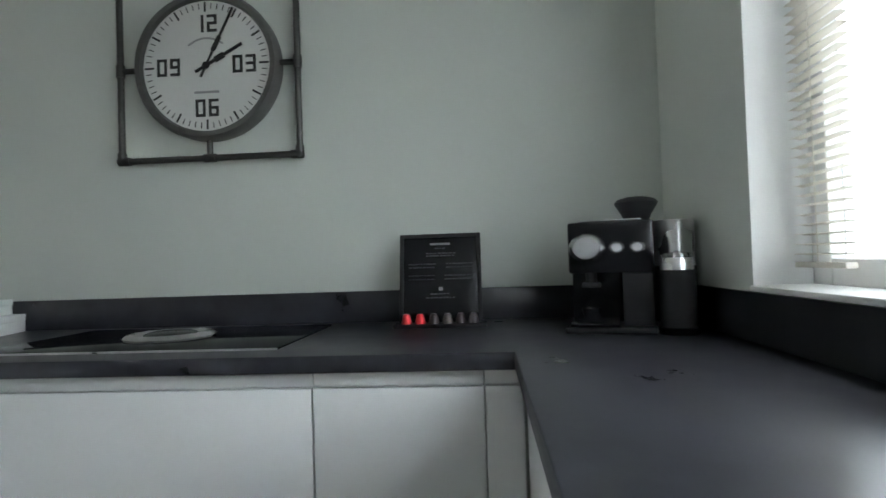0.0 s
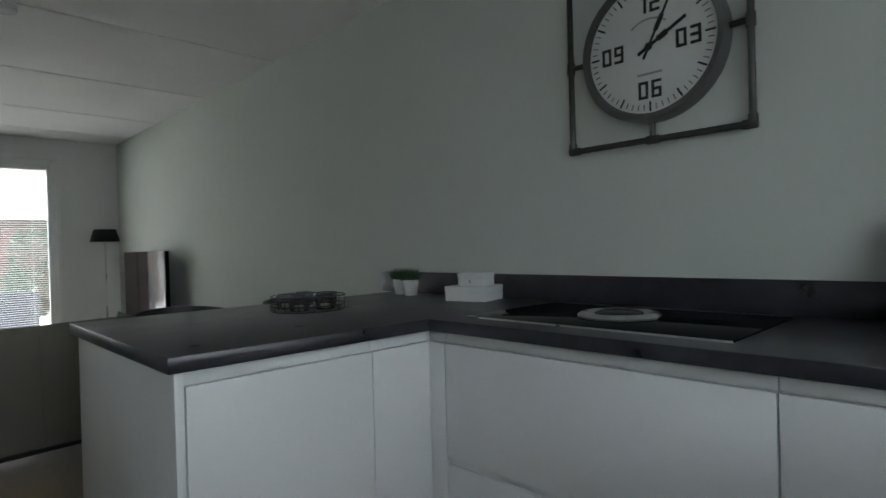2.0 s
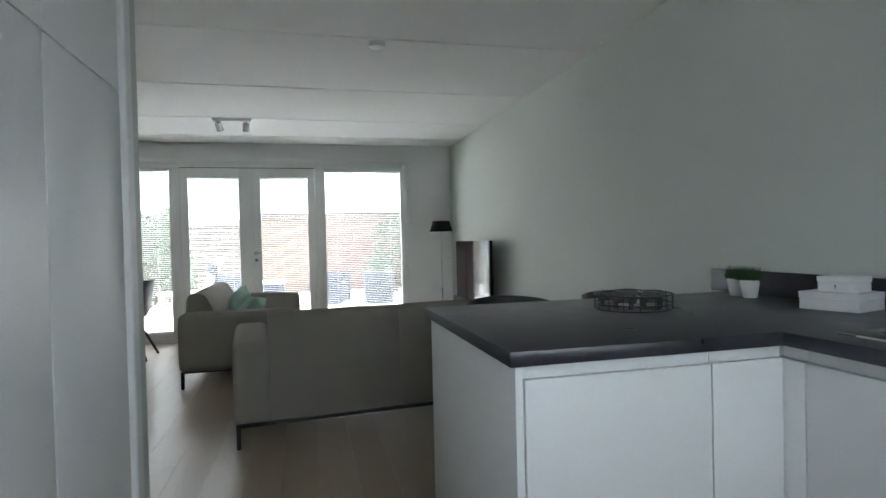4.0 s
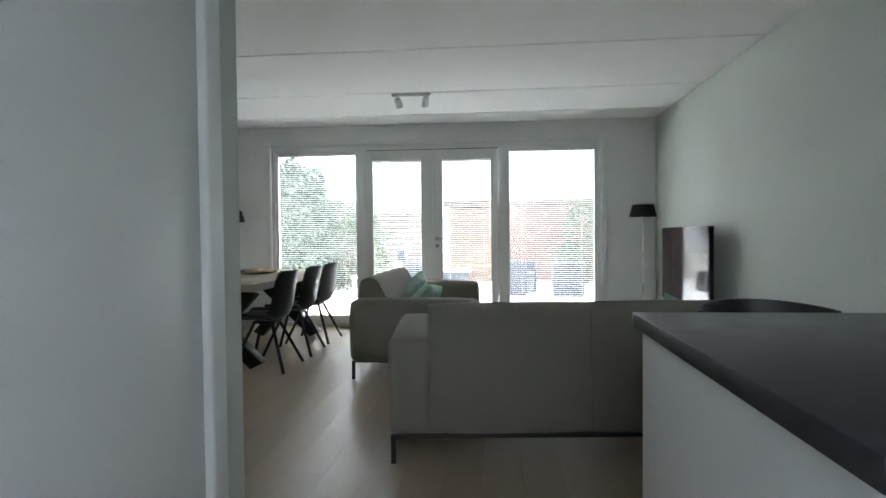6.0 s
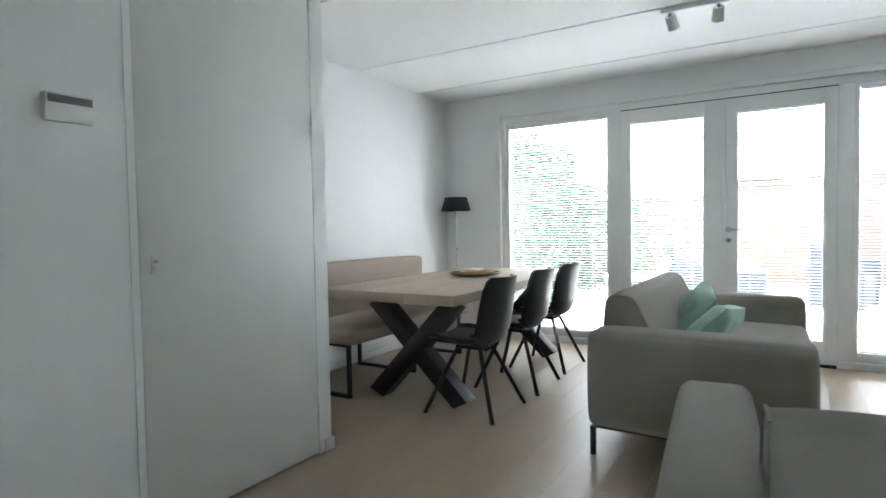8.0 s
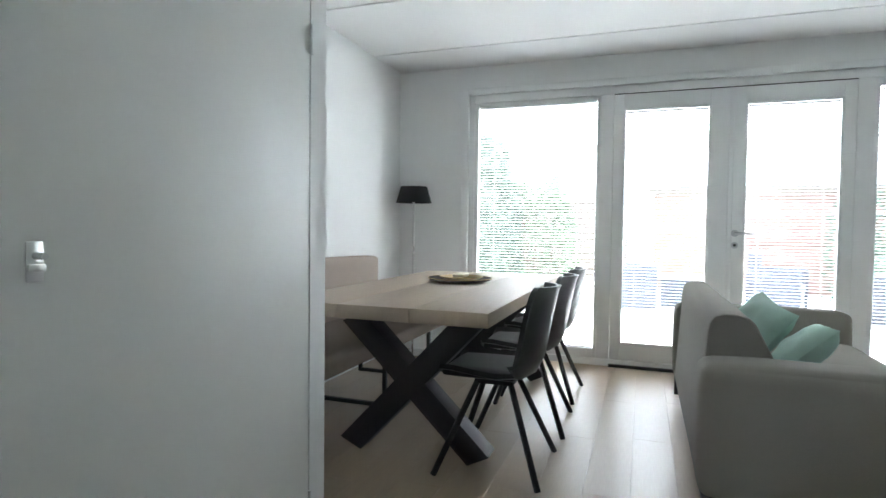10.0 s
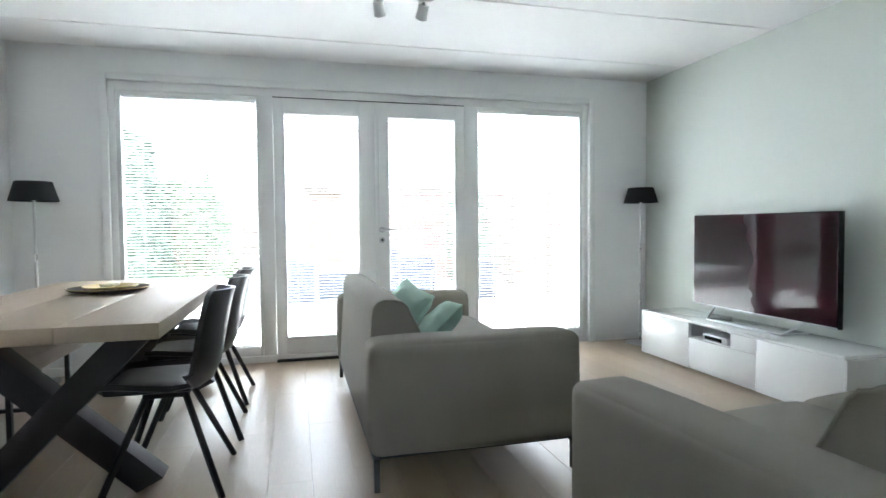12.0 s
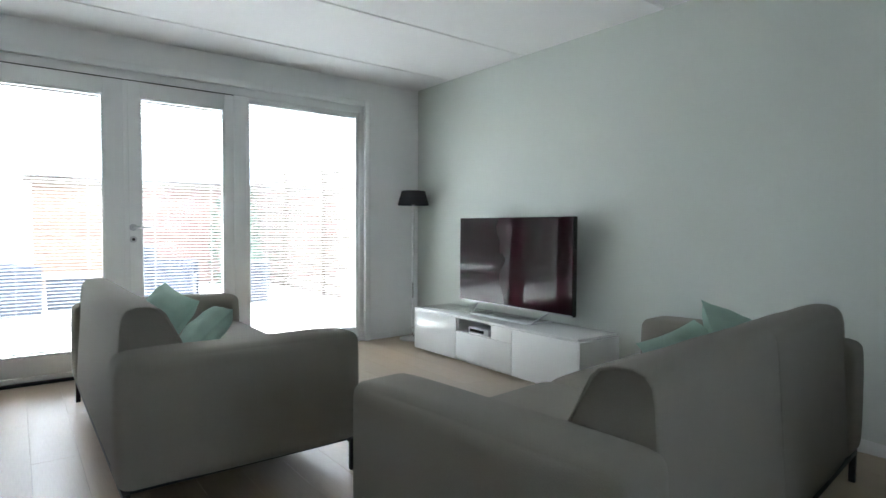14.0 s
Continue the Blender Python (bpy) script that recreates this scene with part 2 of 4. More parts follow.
# ---- plan, metres ----
XW, XE = -8.06, 0.30           # garden wall and kitchen window wall, inner faces
YN, YS = 2.0, -3.38            # long wall with the television, dining wall
ZC = 2.51                      # ceiling
XD, YD = -4.94, -2.25          # corner of the cupboard block
TH = 0.30
WY0, WY1, WZ0, WZ1 = -2.73, 1.375, 0.0, 2.275   # garden front opening
KY0, KY1, KZ0, KZ1 = -0.35, 1.38, 1.035, 2.25   # kitchen window opening

# ---- large structure ----
floor = structure("floor", bx(XW - 0.02, XE + TH, YS - 0.1, YN + 0.1, -0.30, -0.008), principled("screed", (0.22, 0.18, 0.13), 0.9), "pale oak laminate floor of long planks")
wall_north = structure("wall_north", bx(XW - TH, XE + TH, YN, YN + 0.2, -0.3, 2.9), SAGE, "long grey-green painted wall behind kitchen and television")
wall_south = structure("wall_south", bx(XW - TH, XE + TH, YS - 0.2, YS, -0.3, 2.9), WHITE, "white painted wall of the dining corner")
wall_west = structure("wall_west", merge(bx(XW - TH, XW, YS, WY0, -0.3, 2.9), bx(XW - TH, XW, WY1, YN, -0.3, 2.9), bx(XW - TH, XW, WY0, WY1, WZ1, 2.9)), WHITE, "white garden wall round the glazed doors")
wall_east = structure("wall_east", merge(bx(XE, XE + TH, KY1, YN, -0.3, 2.9), bx(XE, XE + TH, YS, KY0, -0.3, 2.9), bx(XE, XE + TH, KY0, KY1, -0.3, KZ0), bx(XE, XE + TH, KY0, KY1, KZ1, 2.9)), SAGE, "grey-green kitchen wall round the window")
DX0, DX1, DZ = -4.875, -3.91, 2.43
wall_cupboard = structure("wall_cupboard", merge(bx(XD, DX0, YD - 0.1, YD, -0.3, 2.9), bx(DX1, -2.45, YD - 0.1, YD, -0.3, 2.9), bx(DX0, DX1, YD - 0.1, YD, DZ, 2.9), bx(XD, XD + 0.1, YS - 0.1, YD - 0.1, -0.3, 2.9)), WHITE, "white painted walls of the built-in cupboard")
wall_partition = structure("wall_partition", bx(-2.56, -2.446, YD, -0.548, -0.3, 2.9, 0.006), SAGE, "grey-green end of the wall beside the tall kitchen units")
wall_back = structure("wall_back", bx(-2.45, XE, -1.30, -1.22, -0.3, 2.9), WHITE, "plain white wall behind the tall units")

seams = [XW - TH, -7.53, -6.55, -5.30, -4.05, -2.8, -1.6, -0.4, XE + TH]
slabs = []
for a, b in zip(seams, seams[1:]):
    slabs.append(prism([(a + 0.011, ZC), (b - 0.011, ZC), (b - 0.003, ZC + 0.016), (b - 0.003, ZC + 0.3), (a + 0.003, ZC + 0.3), (a + 0.003, ZC + 0.016)], "y", YS - 0.2, YN + 0.2))
# unseen cap added above the slabs, keeps sky light out of the joints
slabs.append(bx(XW - TH, XE + TH, YS - 0.2, YN + 0.2, ZC + 0.304, ZC + 0.42))
ceiling = structure("ceiling", merge(*slabs), CEIL, "white concrete slab ceiling with open joints")

# skirting
def skirting(name, bm):
    return structure(name, bm, FRAME, "low white painted skirting board")
skirting("baseboard_north", bx(XW, -2.9, YN - 0.012, YN, 0.0, 0.065, 0.003))
skirting("baseboard_west", bx(XW, XW + 0.012, WY1 + 0.07, YN - 0.012, 0.0, 0.065, 0.003))
skirting("baseboard_south", bx(XW + 0.012, XD, YS, YS + 0.012, 0.0, 0.065, 0.003))
skirting("baseboard_west_dining", bx(XW, XW + 0.012, YS + 0.012, WY0 - 0.07, 0.0, 0.065, 0.003))
skirting("baseboard_cupboard", merge(bx(XD - 0.012, DX0 - 0.01, YD, YD + 0.012, 0.0, 0.065, 0.003), bx(XD - 0.012, XD, YS + 0.012, YD, 0.0, 0.065, 0.003)))
skirting("baseboard_hall", bx(DX1 + 0.03, -2.56, YD, YD + 0.012, 0.0, 0.065, 0.003))
skirting("baseboard_partition", bx(-2.572, -2.56, YD + 0.012, -0.55, 0.0, 0.065, 0.003))

# cupboard door, flush white, with its frame, hinges and key plate
door = thing("door_1", (DX0, YD, 0), "tall flush off-white cupboard door, closed", "door")
door["kind"] = "structure"
W = DX1 - DX0
part("frame", merge(bx(0, 0.03, -0.1, 0.004, 0, DZ), bx(W - 0.03, W, -0.1, 0.004, 0, DZ), bx(0.03, W - 0.03, -0.1, 0.004, DZ - 0.03, DZ)), FRAME, door)
leaf = part("leaf", bx(0.0315, W - 0.0325, -0.036, 0.002, 0.010, DZ - 0.032, 0.002), DOOR, door)
for z in (0.22, 1.68, 2.30):
    part("hinge", rod((0.032, 0.008, z - 0.045), (0.032, 0.008, z + 0.045), 0.006), FRAME, leaf, "small white painted hinge")
part("key_plate", merge(bx(W - 0.105, W - 0.075, 0.002, 0.006, 1.0, 1.07, 0.002), rod((W - 0.09, 0.004, 1.045), (W - 0.09, 0.03, 1.045), 0.006), bx(W - 0.096, W - 0.066, 0.02, 0.026, 1.02, 1.032, 0.002)), CHROME, leaf, "steel key plate with a small key")

# thermostat on the wall
th = thing("thermostat", (-3.715, YD, 1.522), "white wall thermostat with a dark display strip", "thermostat")
part("housing", prism([(0, 0), (0.028, 0), (0.034, 0.05), (0.03, 0.09), (0, 0.09)], "x", -0.075, 0.075, 0.004), POT, th)
part("display", bx(-0.068, 0.068, 0.030, 0.0355, 0.058, 0.084, 0.002), GREYP, th, "dark grey display strip")

# ---- garden front: fixed lights and double doors ----
GX = XW + 0.035
def pane_frame(nm, parent, y0, y1, z0, z1, gy0, gy1, gz0, gz1, x0, x1):
    return part(nm, merge(bx(x0, x1, y0, gy0, z0, z1, 0.004), bx(x0, x1, gy1, y1, z0, z1, 0.004), bx(x0, x1, gy0, gy1, gz1, z1, 0.004), bx(x0, x1, gy0, gy1, z0, gz0, 0.004)), FRAME, parent)


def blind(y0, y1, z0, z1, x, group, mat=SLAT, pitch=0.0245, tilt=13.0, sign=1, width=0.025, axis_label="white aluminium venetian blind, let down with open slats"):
    b = thing("venetian_blind", (x, (y0 + y1) / 2, z0), axis_label, "blind", group)
    w = (y1 - y0) / 2 - 0.004
    h = z1 - z0
    part("headrail", bx(-0.014, 0.014, -w, w, h - 0.014, h - 0.001, 0.003), FRAME, b)
    part("bottom_rail", bx(-0.012, 0.012, -w, w, 0.002, 0.014, 0.003), mat, b)
    sl = bmesh.new()
    t = radians(tilt) * sign
    pts = []
    for i in range(5):
        u = (i / 4 - 0.5) * width
        c = 0.0022 * (1 - (2 * u / width) ** 2)
        pts.append((u * math.cos(t) - c * math.sin(t), u * math.sin(t) + c * math.cos(t)))
    top = [[sl.verts.new((px, s, pz + 0.0003)) for px, pz in pts] for s in (-w, w)]
    bot = [[sl.verts.new((px, s, pz - 0.0003)) for px, pz in pts] for s in (-w, w)]
    for i in range(4):
        sl.faces.new((top[0][i], top[0][i + 1], top[1][i + 1], top[1][i]))
        sl.faces.new((bot[0][i], bot[1][i], bot[1][i + 1], bot[0][i + 1]))
    bmesh.ops.recalc_face_normals(sl, faces=sl.faces)
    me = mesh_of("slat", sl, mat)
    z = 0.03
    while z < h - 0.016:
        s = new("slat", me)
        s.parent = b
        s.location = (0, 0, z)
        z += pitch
    for f in (-0.72, 0.72) if w > 0.2 else (0.0,):
        part("ladder_cord", merge(rod((-0.0125, f * w, 0.01), (-0.0125, f * w, h - 0.02), 0.0009, n=5), rod((0.0125, f * w, 0.01), (0.0125, f * w, h - 0.02), 0.0009, n=5)), mat, b)
    return b


casing = structure("trim", merge(bx(XW, XW + 0.034, WY0 - 0.045, WY0 + 0.012, 0, WZ1 + 0.04, 0.004), bx(XW, XW + 0.034, WY1 - 0.012, WY1 + 0.045, 0, WZ1 + 0.04, 0.004), bx(XW, XW + 0.034, WY0 + 0.012, WY1 - 0.012, WZ1 - 0.012, WZ1 + 0.04, 0.004)), FRAME, "white painted casing round the garden front")
frame_x0, frame_x1 = XW - 0.10, XW - 0.01
front = thing("window_frame", (0, 0, 0), "white lacquered frame of the garden front with two posts", "window frame")
front["kind"] = "structure"
P1, P2 = (-1.61, -1.51), (0.14, 0.24)
part("jamb", bx(frame_x0, frame_x1, WY0, WY0 + 0.055, 0, WZ1, 0.004), FRAME, front)
part("jamb", bx(frame_x0, frame_x1, WY1 - 0.055, WY1, 0, WZ1, 0.004), FRAME, front)
part("head", bx(frame_x0, frame_x1, WY0 + 0.055, WY1 - 0.055, WZ1 - 0.075, WZ1, 0.004), FRAME, front)
part("sill", bx(frame_x0, frame_x1 + 0.012, WY0 + 0.055, WY1 - 0.055, 0.0, 0.055, 0.004), FRAME, front)
for a, b in (P1, P2):
    part("post", bx(frame_x0, frame_x1, a, b, 0.055, WZ1 - 0.075, 0.004), FRAME, front)
part("threshold", bx(frame_x1 + 0.012, frame_x1 + 0.045, P1[1], P2[0], 0.0, 0.022, 0.003), BLACKM, front, "dark rubber threshold strip")

for nm, y0, y1 in (("window_1", WY0 + 0.055, P1[0]), ("window_2", P2[1], WY1 - 0.055)):
    w = thing(nm, (0, 0, 0), "tall fixed window light in a white frame", "window")
    w["kind"] = "structure"
    pane_frame("sash", w, y0, y1, 0.055, WZ1 - 0.075, y0 + 0.035, y1 - 0.03, 0.13, 2.165, frame_x0 + 0.02, frame_x1 - 0.012)
    g = part("pane", bx(XW - 0.062, XW - 0.056, y0 + 0.035, y1 - 0.03, 0.13, 2.165), PANE, w)
    g.visible_shadow = False
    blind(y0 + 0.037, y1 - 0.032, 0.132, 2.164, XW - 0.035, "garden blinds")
MEET = -0.655
for nm, y0, y1, g0, g1 in (("door_2", P1[1], MEET, -1.43, -0.80), ("door_3", MEET, P2[0], -0.56, 0.06)):
    d = thing(nm, (0, 0, 0), "white glazed garden door, closed, with a venetian blind", "door")
    d["kind"] = "structure"
    pane_frame("leaf_frame", d, y0 + 0.003, y1 - 0.003, 0.06, WZ1 - 0.083, g0, g1, 0.19, 2.075, frame_x0 + 0.012, frame_x1 + 0.008)
    bd = 0.013
    part("glazing_bead", merge(bx(frame_x1 - 0.02, frame_x1 + 0.004, g0, g0 + bd, 0.19, 2.075, 0.003), bx(frame_x1 - 0.02, frame_x1 + 0.004, g1 - bd, g1, 0.19, 2.075, 0.003), bx(frame_x1 - 0.02, frame_x1 + 0.004, g0 + bd, g1 - bd, 0.19, 0.19 + bd, 0.003), bx(frame_x1 - 0.02, frame_x1 + 0.004, g0 + bd, g1 - bd, 2.075 - bd, 2.075, 0.003)), FRAME, d)
    g = part("pane", bx(XW - 0.062, XW - 0.056, g0 + 0.001, g1 - 0.001, 0.191, 2.074), PANE, d)
    g.visible_shadow = False
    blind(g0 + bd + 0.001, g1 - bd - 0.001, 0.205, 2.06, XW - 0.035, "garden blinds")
    if nm == "door_3":
        hx = frame_x1 + 0.008
        part("door_handle", merge(rod((hx, -0.616, 1.095), (hx + 0.010, -0.616, 1.095), 0.026, n=24), rod((hx + 0.010, -0.616, 1.095), (hx + 0.055, -0.616, 1.095), 0.010), rod((hx + 0.050, -0.624, 1.095), (hx + 0.050, -0.485, 1.092), 0.0105)), SILVER, d, "satin steel lever handle on a round rose")
        part("key_rose", rod((hx, -0.616, 1.005), (hx + 0.009, -0.616, 1.005), 0.025, n=24), SILVER, d)
        part("key_cylinder", rod((hx + 0.0092, -0.616, 1.005), (hx + 0.016, -0.616, 1.005), 0.011), BLACKM, d)
        part("meeting_strip", bx(hx, hx + 0.012, MEET - 0.016, MEET + 0.016, 0.065, WZ1 - 0.085, 0.004), FRAME, d)

for g0, g1 in ((P1[1] + 0.003, MEET - 0.003), (MEET + 0.003, P2[0] - 0.003)):
    part("door_gasket", bx(frame_x1 - 0.03, frame_x1 + 0.003, g0, g1, WZ1 - 0.0826, WZ1 - 0.0755), BLACKM, front, "dark rubber gasket above the door")

# ---- kitchen window ----
kw = thing("window_3", (0, 0, 0), "white kitchen window with a cream venetian blind", "window")
kw["kind"] = "structure"
KF = XE + 0.13
pane_frame("sash", kw, KY0, KY1, KZ0, KZ1, KY0 + 0.07, KY1 - 0.07, KZ0 + 0.07, KZ1 - 0.07, KF, KF + 0.07)
g = part("pane", bx(KF + 0.03, KF + 0.036, KY0 + 0.07, KY1 - 0.07, KZ0 + 0.07, KZ1 - 0.07), PANE, kw)
g.visible_shadow = False
part("reveal", merge(bx(XE - 0.002, KF, KY1 - 0.004, KY1 - 0.0005, KZ0 + 0.012, KZ1, 0), bx(XE - 0.002, KF, KY0 + 0.0005, KY0 + 0.004, KZ0 + 0.012, KZ1, 0), bx(XE - 0.002, KF, KY0 + 0.004, KY1 - 0.004, KZ1 - 0.004, KZ1 - 0.0005, 0)), WHITE, kw)
part("window_sill", bx(XE - 0.012, KF, KY0 - 0.0, KY1 - 0.004, KZ0, KZ0 + 0.014, 0.004), FRAME, kw)
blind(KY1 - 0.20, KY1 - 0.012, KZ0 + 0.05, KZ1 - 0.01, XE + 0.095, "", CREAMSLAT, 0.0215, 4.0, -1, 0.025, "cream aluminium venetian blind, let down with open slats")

# ---- kitchen ----
CT, CB = 0.92, 0.88           # worktop, top and underside
XP0, XP1, YP = -2.775, -1.75, 0.485   # peninsula
YF, XR = 1.31, -0.25          # front edges of the long and the window run
worktop = part("worktop", prism([(XP0, YP), (XP1, YP), (XP1, YF), (XR, YF), (XR, -0.56), (XE, -0.56), (XE, YN), (XP0, YN)], "z", CB, CT, 0.003, 2), STONE)
tagged(worktop, "dark slate laminate worktop, U-shaped, lying on white units", "worktop")
up1 = part("upstand", bx(-2.865, XE - 0.015, YN - 0.014, YN - 0.0005, CT + 0.001, 1.03, 0.002), STONE)
tagged(up1, "dark slate upstand along the grey-green wall", "upstand")
up2 = part("upstand", bx(XE - 0.014, XE - 0.0005, -0.56, YN - 0.015, CT + 0.001, 1.034, 0.002), STONE)
tagged(up2, "dark slate upstand below the kitchen window", "upstand")


def unit(at, w, d, turn, fronts, label, splits=()):
    """A base unit: carcass, plinth and handleless fronts; fronts face local -y, x runs from 0 to w."""
    u = thing("base_cabinet", at, label, "cabinet", "white base units", turn)
    part("carcass", bx(0.001, w - 0.001, 0.021, d, 0.10, CB - 0.001), CAB, u)
    part("grip_rail", bx(0.001, w - 0.001, 0.012, 0.0205, 0.845, CB - 0.002, 0.001), CAB, u)
    part("plinth", bx(0.001, w - 0.001, 0.06, 0.075, 0.0, 0.0995), CAB, u)
    for z0, z1 in fronts:
        part("front", bx(0.002, w - 0.002, 0.0, 0.019, z0, z1, 0.002), CAB, u)
    return u


DRAW = ((0.105, 0.44), (0.465, 0.84))
ONE = ((0.105, 0.84),)
yf = YF + 0.022
unit((-1.791, yf, 0), 0.091, 0.60, 0, ONE, "slim white filler unit beside the peninsula")
unit((-1.70, yf, 0), 0.98, 0.60, 0, DRAW, "white handleless drawer unit below the hob")
unit((-0.72, yf, 0), 0.40, 0.60, 0, ONE, "narrow white handleless base unit with a door")
unit((-0.32, yf, 0), 0.09, 0.60, 0, ONE, "slim white filler unit in the corner")
unit((XR + 0.022, 1.30, 0), 0.62, 0.50, -90, ONE, "white handleless base unit below the window")
unit((XR + 0.022, 0.68, 0), 0.62, 0.50, -90, ONE, "white handleless base unit below the window")
unit((XR + 0.022, 0.06, 0), 0.60, 0.50, -90, ONE, "white handleless base unit below the window")
unit((XP1 - 0.022, YP + 0.045, 0), 0.56, 0.60, 90, ONE, "white handleless peninsula unit with a door")
unit((XP1 - 0.022, YP + 0.605, 0), 0.2415, 0.60, 90, ONE, "narrow white peninsula unit in the corner")
strip = part("filler_strip", bx(-1.7925, -1.784, 1.3315, 1.3535, 0.845, CB - 0.002), CAB)
tagged(strip, "narrow white filler strip in the inner corner", "filler strip")
side = part("end_panel", bx(XP0 + 0.03, XP1 - 0.02, YP + 0.02, YP + 0.042, 0.0, CB - 0.001, 0.002), CAB)
tagged(side, "white end panel closing the peninsula", "panel")
back = part("back_panel", bx(XP0 + 0.30, XP0 + 0.32, YP + 0.043, YN - 0.002, 0.0, CB - 0.001, 0.002), CAB)
tagged(back, "white back panel of the peninsula", "panel")

# tall units beside the passage
for i, (x0, x1) in enumerate(((-2.372, -1.845), (-1.842, -1.242), (-1.239, -0.639), (-0.636, -0.26))):
    u = thing("tall_cabinet", (x0, -0.552, 0), "tall white handleless kitchen unit, doors closed", "cabinet", "tall white units")
    w = x1 - x0
    part("carcass", bx(0, w, -0.64, -0.021, 0.10, ZC - 0.002), CAB, u)
    part("plinth", bx(0, w, -0.07, -0.055, 0, 0.0995), CAB, u)
    part("door", bx(0.0015, w - 0.0015, -0.02, 0.0, 0.105, 1.685, 0.002), CAB, u)
    part("door", bx(0.0015, w - 0.0015, -0.02, 0.0, 1.69, ZC - 0.02, 0.002), CAB, u)

structure("trim_tall_units", bx(-2.4455, -2.3735, -0.60, -0.533, 0.0, ZC - 0.002, 0.009, 3), CAB, "narrow white filler between tall units and wall end")

# hob with extractor ring
hob = thing("induction_hob", (-1.25, 1.665, CT), "black glass induction hob with a central steel extractor ring", "hob")
part("glass", bx(-0.42, 0.42, -0.25, 0.25, 0.0, 0.006, 0.002), HOB, hob)
part("front_trim", bx(-0.42, 0.42, -0.253, -0.2505, 0.0, 0.0055, 0.0005), CHROME, hob)
exr = part("extractor_ring", lathe([(0.07, 0.006), (0.125, 0.006), (0.128, 0.012), (0.12, 0.02), (0.105, 0.022), (0.095, 0.014), (0.07, 0.010)], 40), CHROME, hob)
part("extractor_cap", lathe([(0.0, 0.026), (0.06, 0.024), (0.075, 0.018), (0.07, 0.010), (0.0, 0.010)], 32), PLASTIC, exr)

# industrial wall clock in a pipe frame
ck = thing("wall_clock", (-1.265, YN, 1.843), "large round industrial clock in a square dark pipe frame", "clock")
HW, R = 0.325, 0.262
yp = -0.035
for a, b in (((-HW, yp, -HW), (HW, yp, -HW)), ((-HW, yp, HW), (HW, yp, HW)), ((-HW, yp, -HW), (-HW, yp, HW)), ((HW, yp, -HW), (HW, yp, HW))):
    part("pipe", rod(a, b, 0.0115), PEWTER, ck)
for a, b in (((-HW, yp, 0), (-R, yp, 0)), ((R, yp, 0), (HW, yp, 0)), ((0, yp, -HW), (0, yp, -R)), ((0, yp, R), (0, yp, HW))):
    part("stub_pipe", rod(a, b, 0.0105), PEWTER, ck)
    e = a if abs(a[0]) == HW or abs(a[2]) == HW else b
    dr = Vector((0, 0, 1)) if abs(e[0]) == HW else Vector((1, 0, 0))
    part("tee_fitting", rod(Vector(e) - dr * 0.022, Vector(e) + dr * 0.022, 0.0155), PEWTER, ck)
for sx in (-1, 1):
    for sz in (-1, 1):
        part("elbow_fitting", merge(rod((sx * HW, yp, sz * (HW + 0.012)), (sx * HW, yp, sz * (HW - 0.03)), 0.0155), rod((sx * (HW + 0.012), yp, sz * HW), (sx * (HW - 0.03), yp, sz * HW), 0.0155)), PEWTER, ck)
turn_front = Matrix.Rotation(radians(90), 4, "X")
b = lathe([(0.0, 0.002), (R, 0.002), (R + 0.002, 0.05), (R - 0.008, 0.066), (R - 0.026, 0.064), (R - 0.03, 0.045), (0, 0.045)], 64)
b.transform(turn_front)
case = part("case", b, BEZEL, ck, "weathered dark metal rim")
b = lathe([(0, 0.046), (R - 0.031, 0.046), (R - 0.031, 0.0475), (0, 0.0475)], 64)
b.transform(turn_front)
dial = part("dial", b, DIAL, ck, "cream dial with black numerals")
for i in range(60):
    a = 2 * math.pi * i / 60
    big = i % 5 == 0
    r0, r1, w = (0.192, 0.226, 0.007) if big else (0.202, 0.222, 0.003)
    t = bx(-w / 2, w / 2, -0.0488, -0.0477, r0, r1)
    t.transform(Matrix.Rotation(a, 4, "Y"))
    part("minute_mark", t, INK, dial, smooth=False)


SEGMENTS = {"0": "abcdef", "1": "bc", "2": "abged", "3": "abgcd", "6": "afgedc", "9": "abcdfg"}


def numeral(txt, x, z, parent, w=0.036, h=0.062, t=0.010, gap=0.012):
    """Two boxy stencil digits made of straight strokes."""
    for k, ch in enumerate(txt):
        bars = []
        cx = x + (k - 0.5) * (w + gap)
        for s in SEGMENTS[ch]:
            x0, x1, z0, z1 = {"a": (-w / 2, w / 2, h / 2 - t, h / 2), "d": (-w / 2, w / 2, -h / 2, -h / 2 + t), "g": (-w / 2, w / 2, -t / 2, t / 2), "f": (-w / 2, -w / 2 + t, 0, h / 2), "b": (w / 2 - t, w / 2, 0, h / 2), "e": (-w / 2, -w / 2 + t, -h / 2, 0), "c": (w / 2 - t, w / 2, -h / 2, 0)}[s]
            o = 0.0001 * "abcdefg".index(s)
            bars.append(bx(cx + x0, cx + x1, -0.0488 - o, -0.0477, z + z0, z + z1))
        part("digit", merge(*bars), INK, parent, smooth=False)


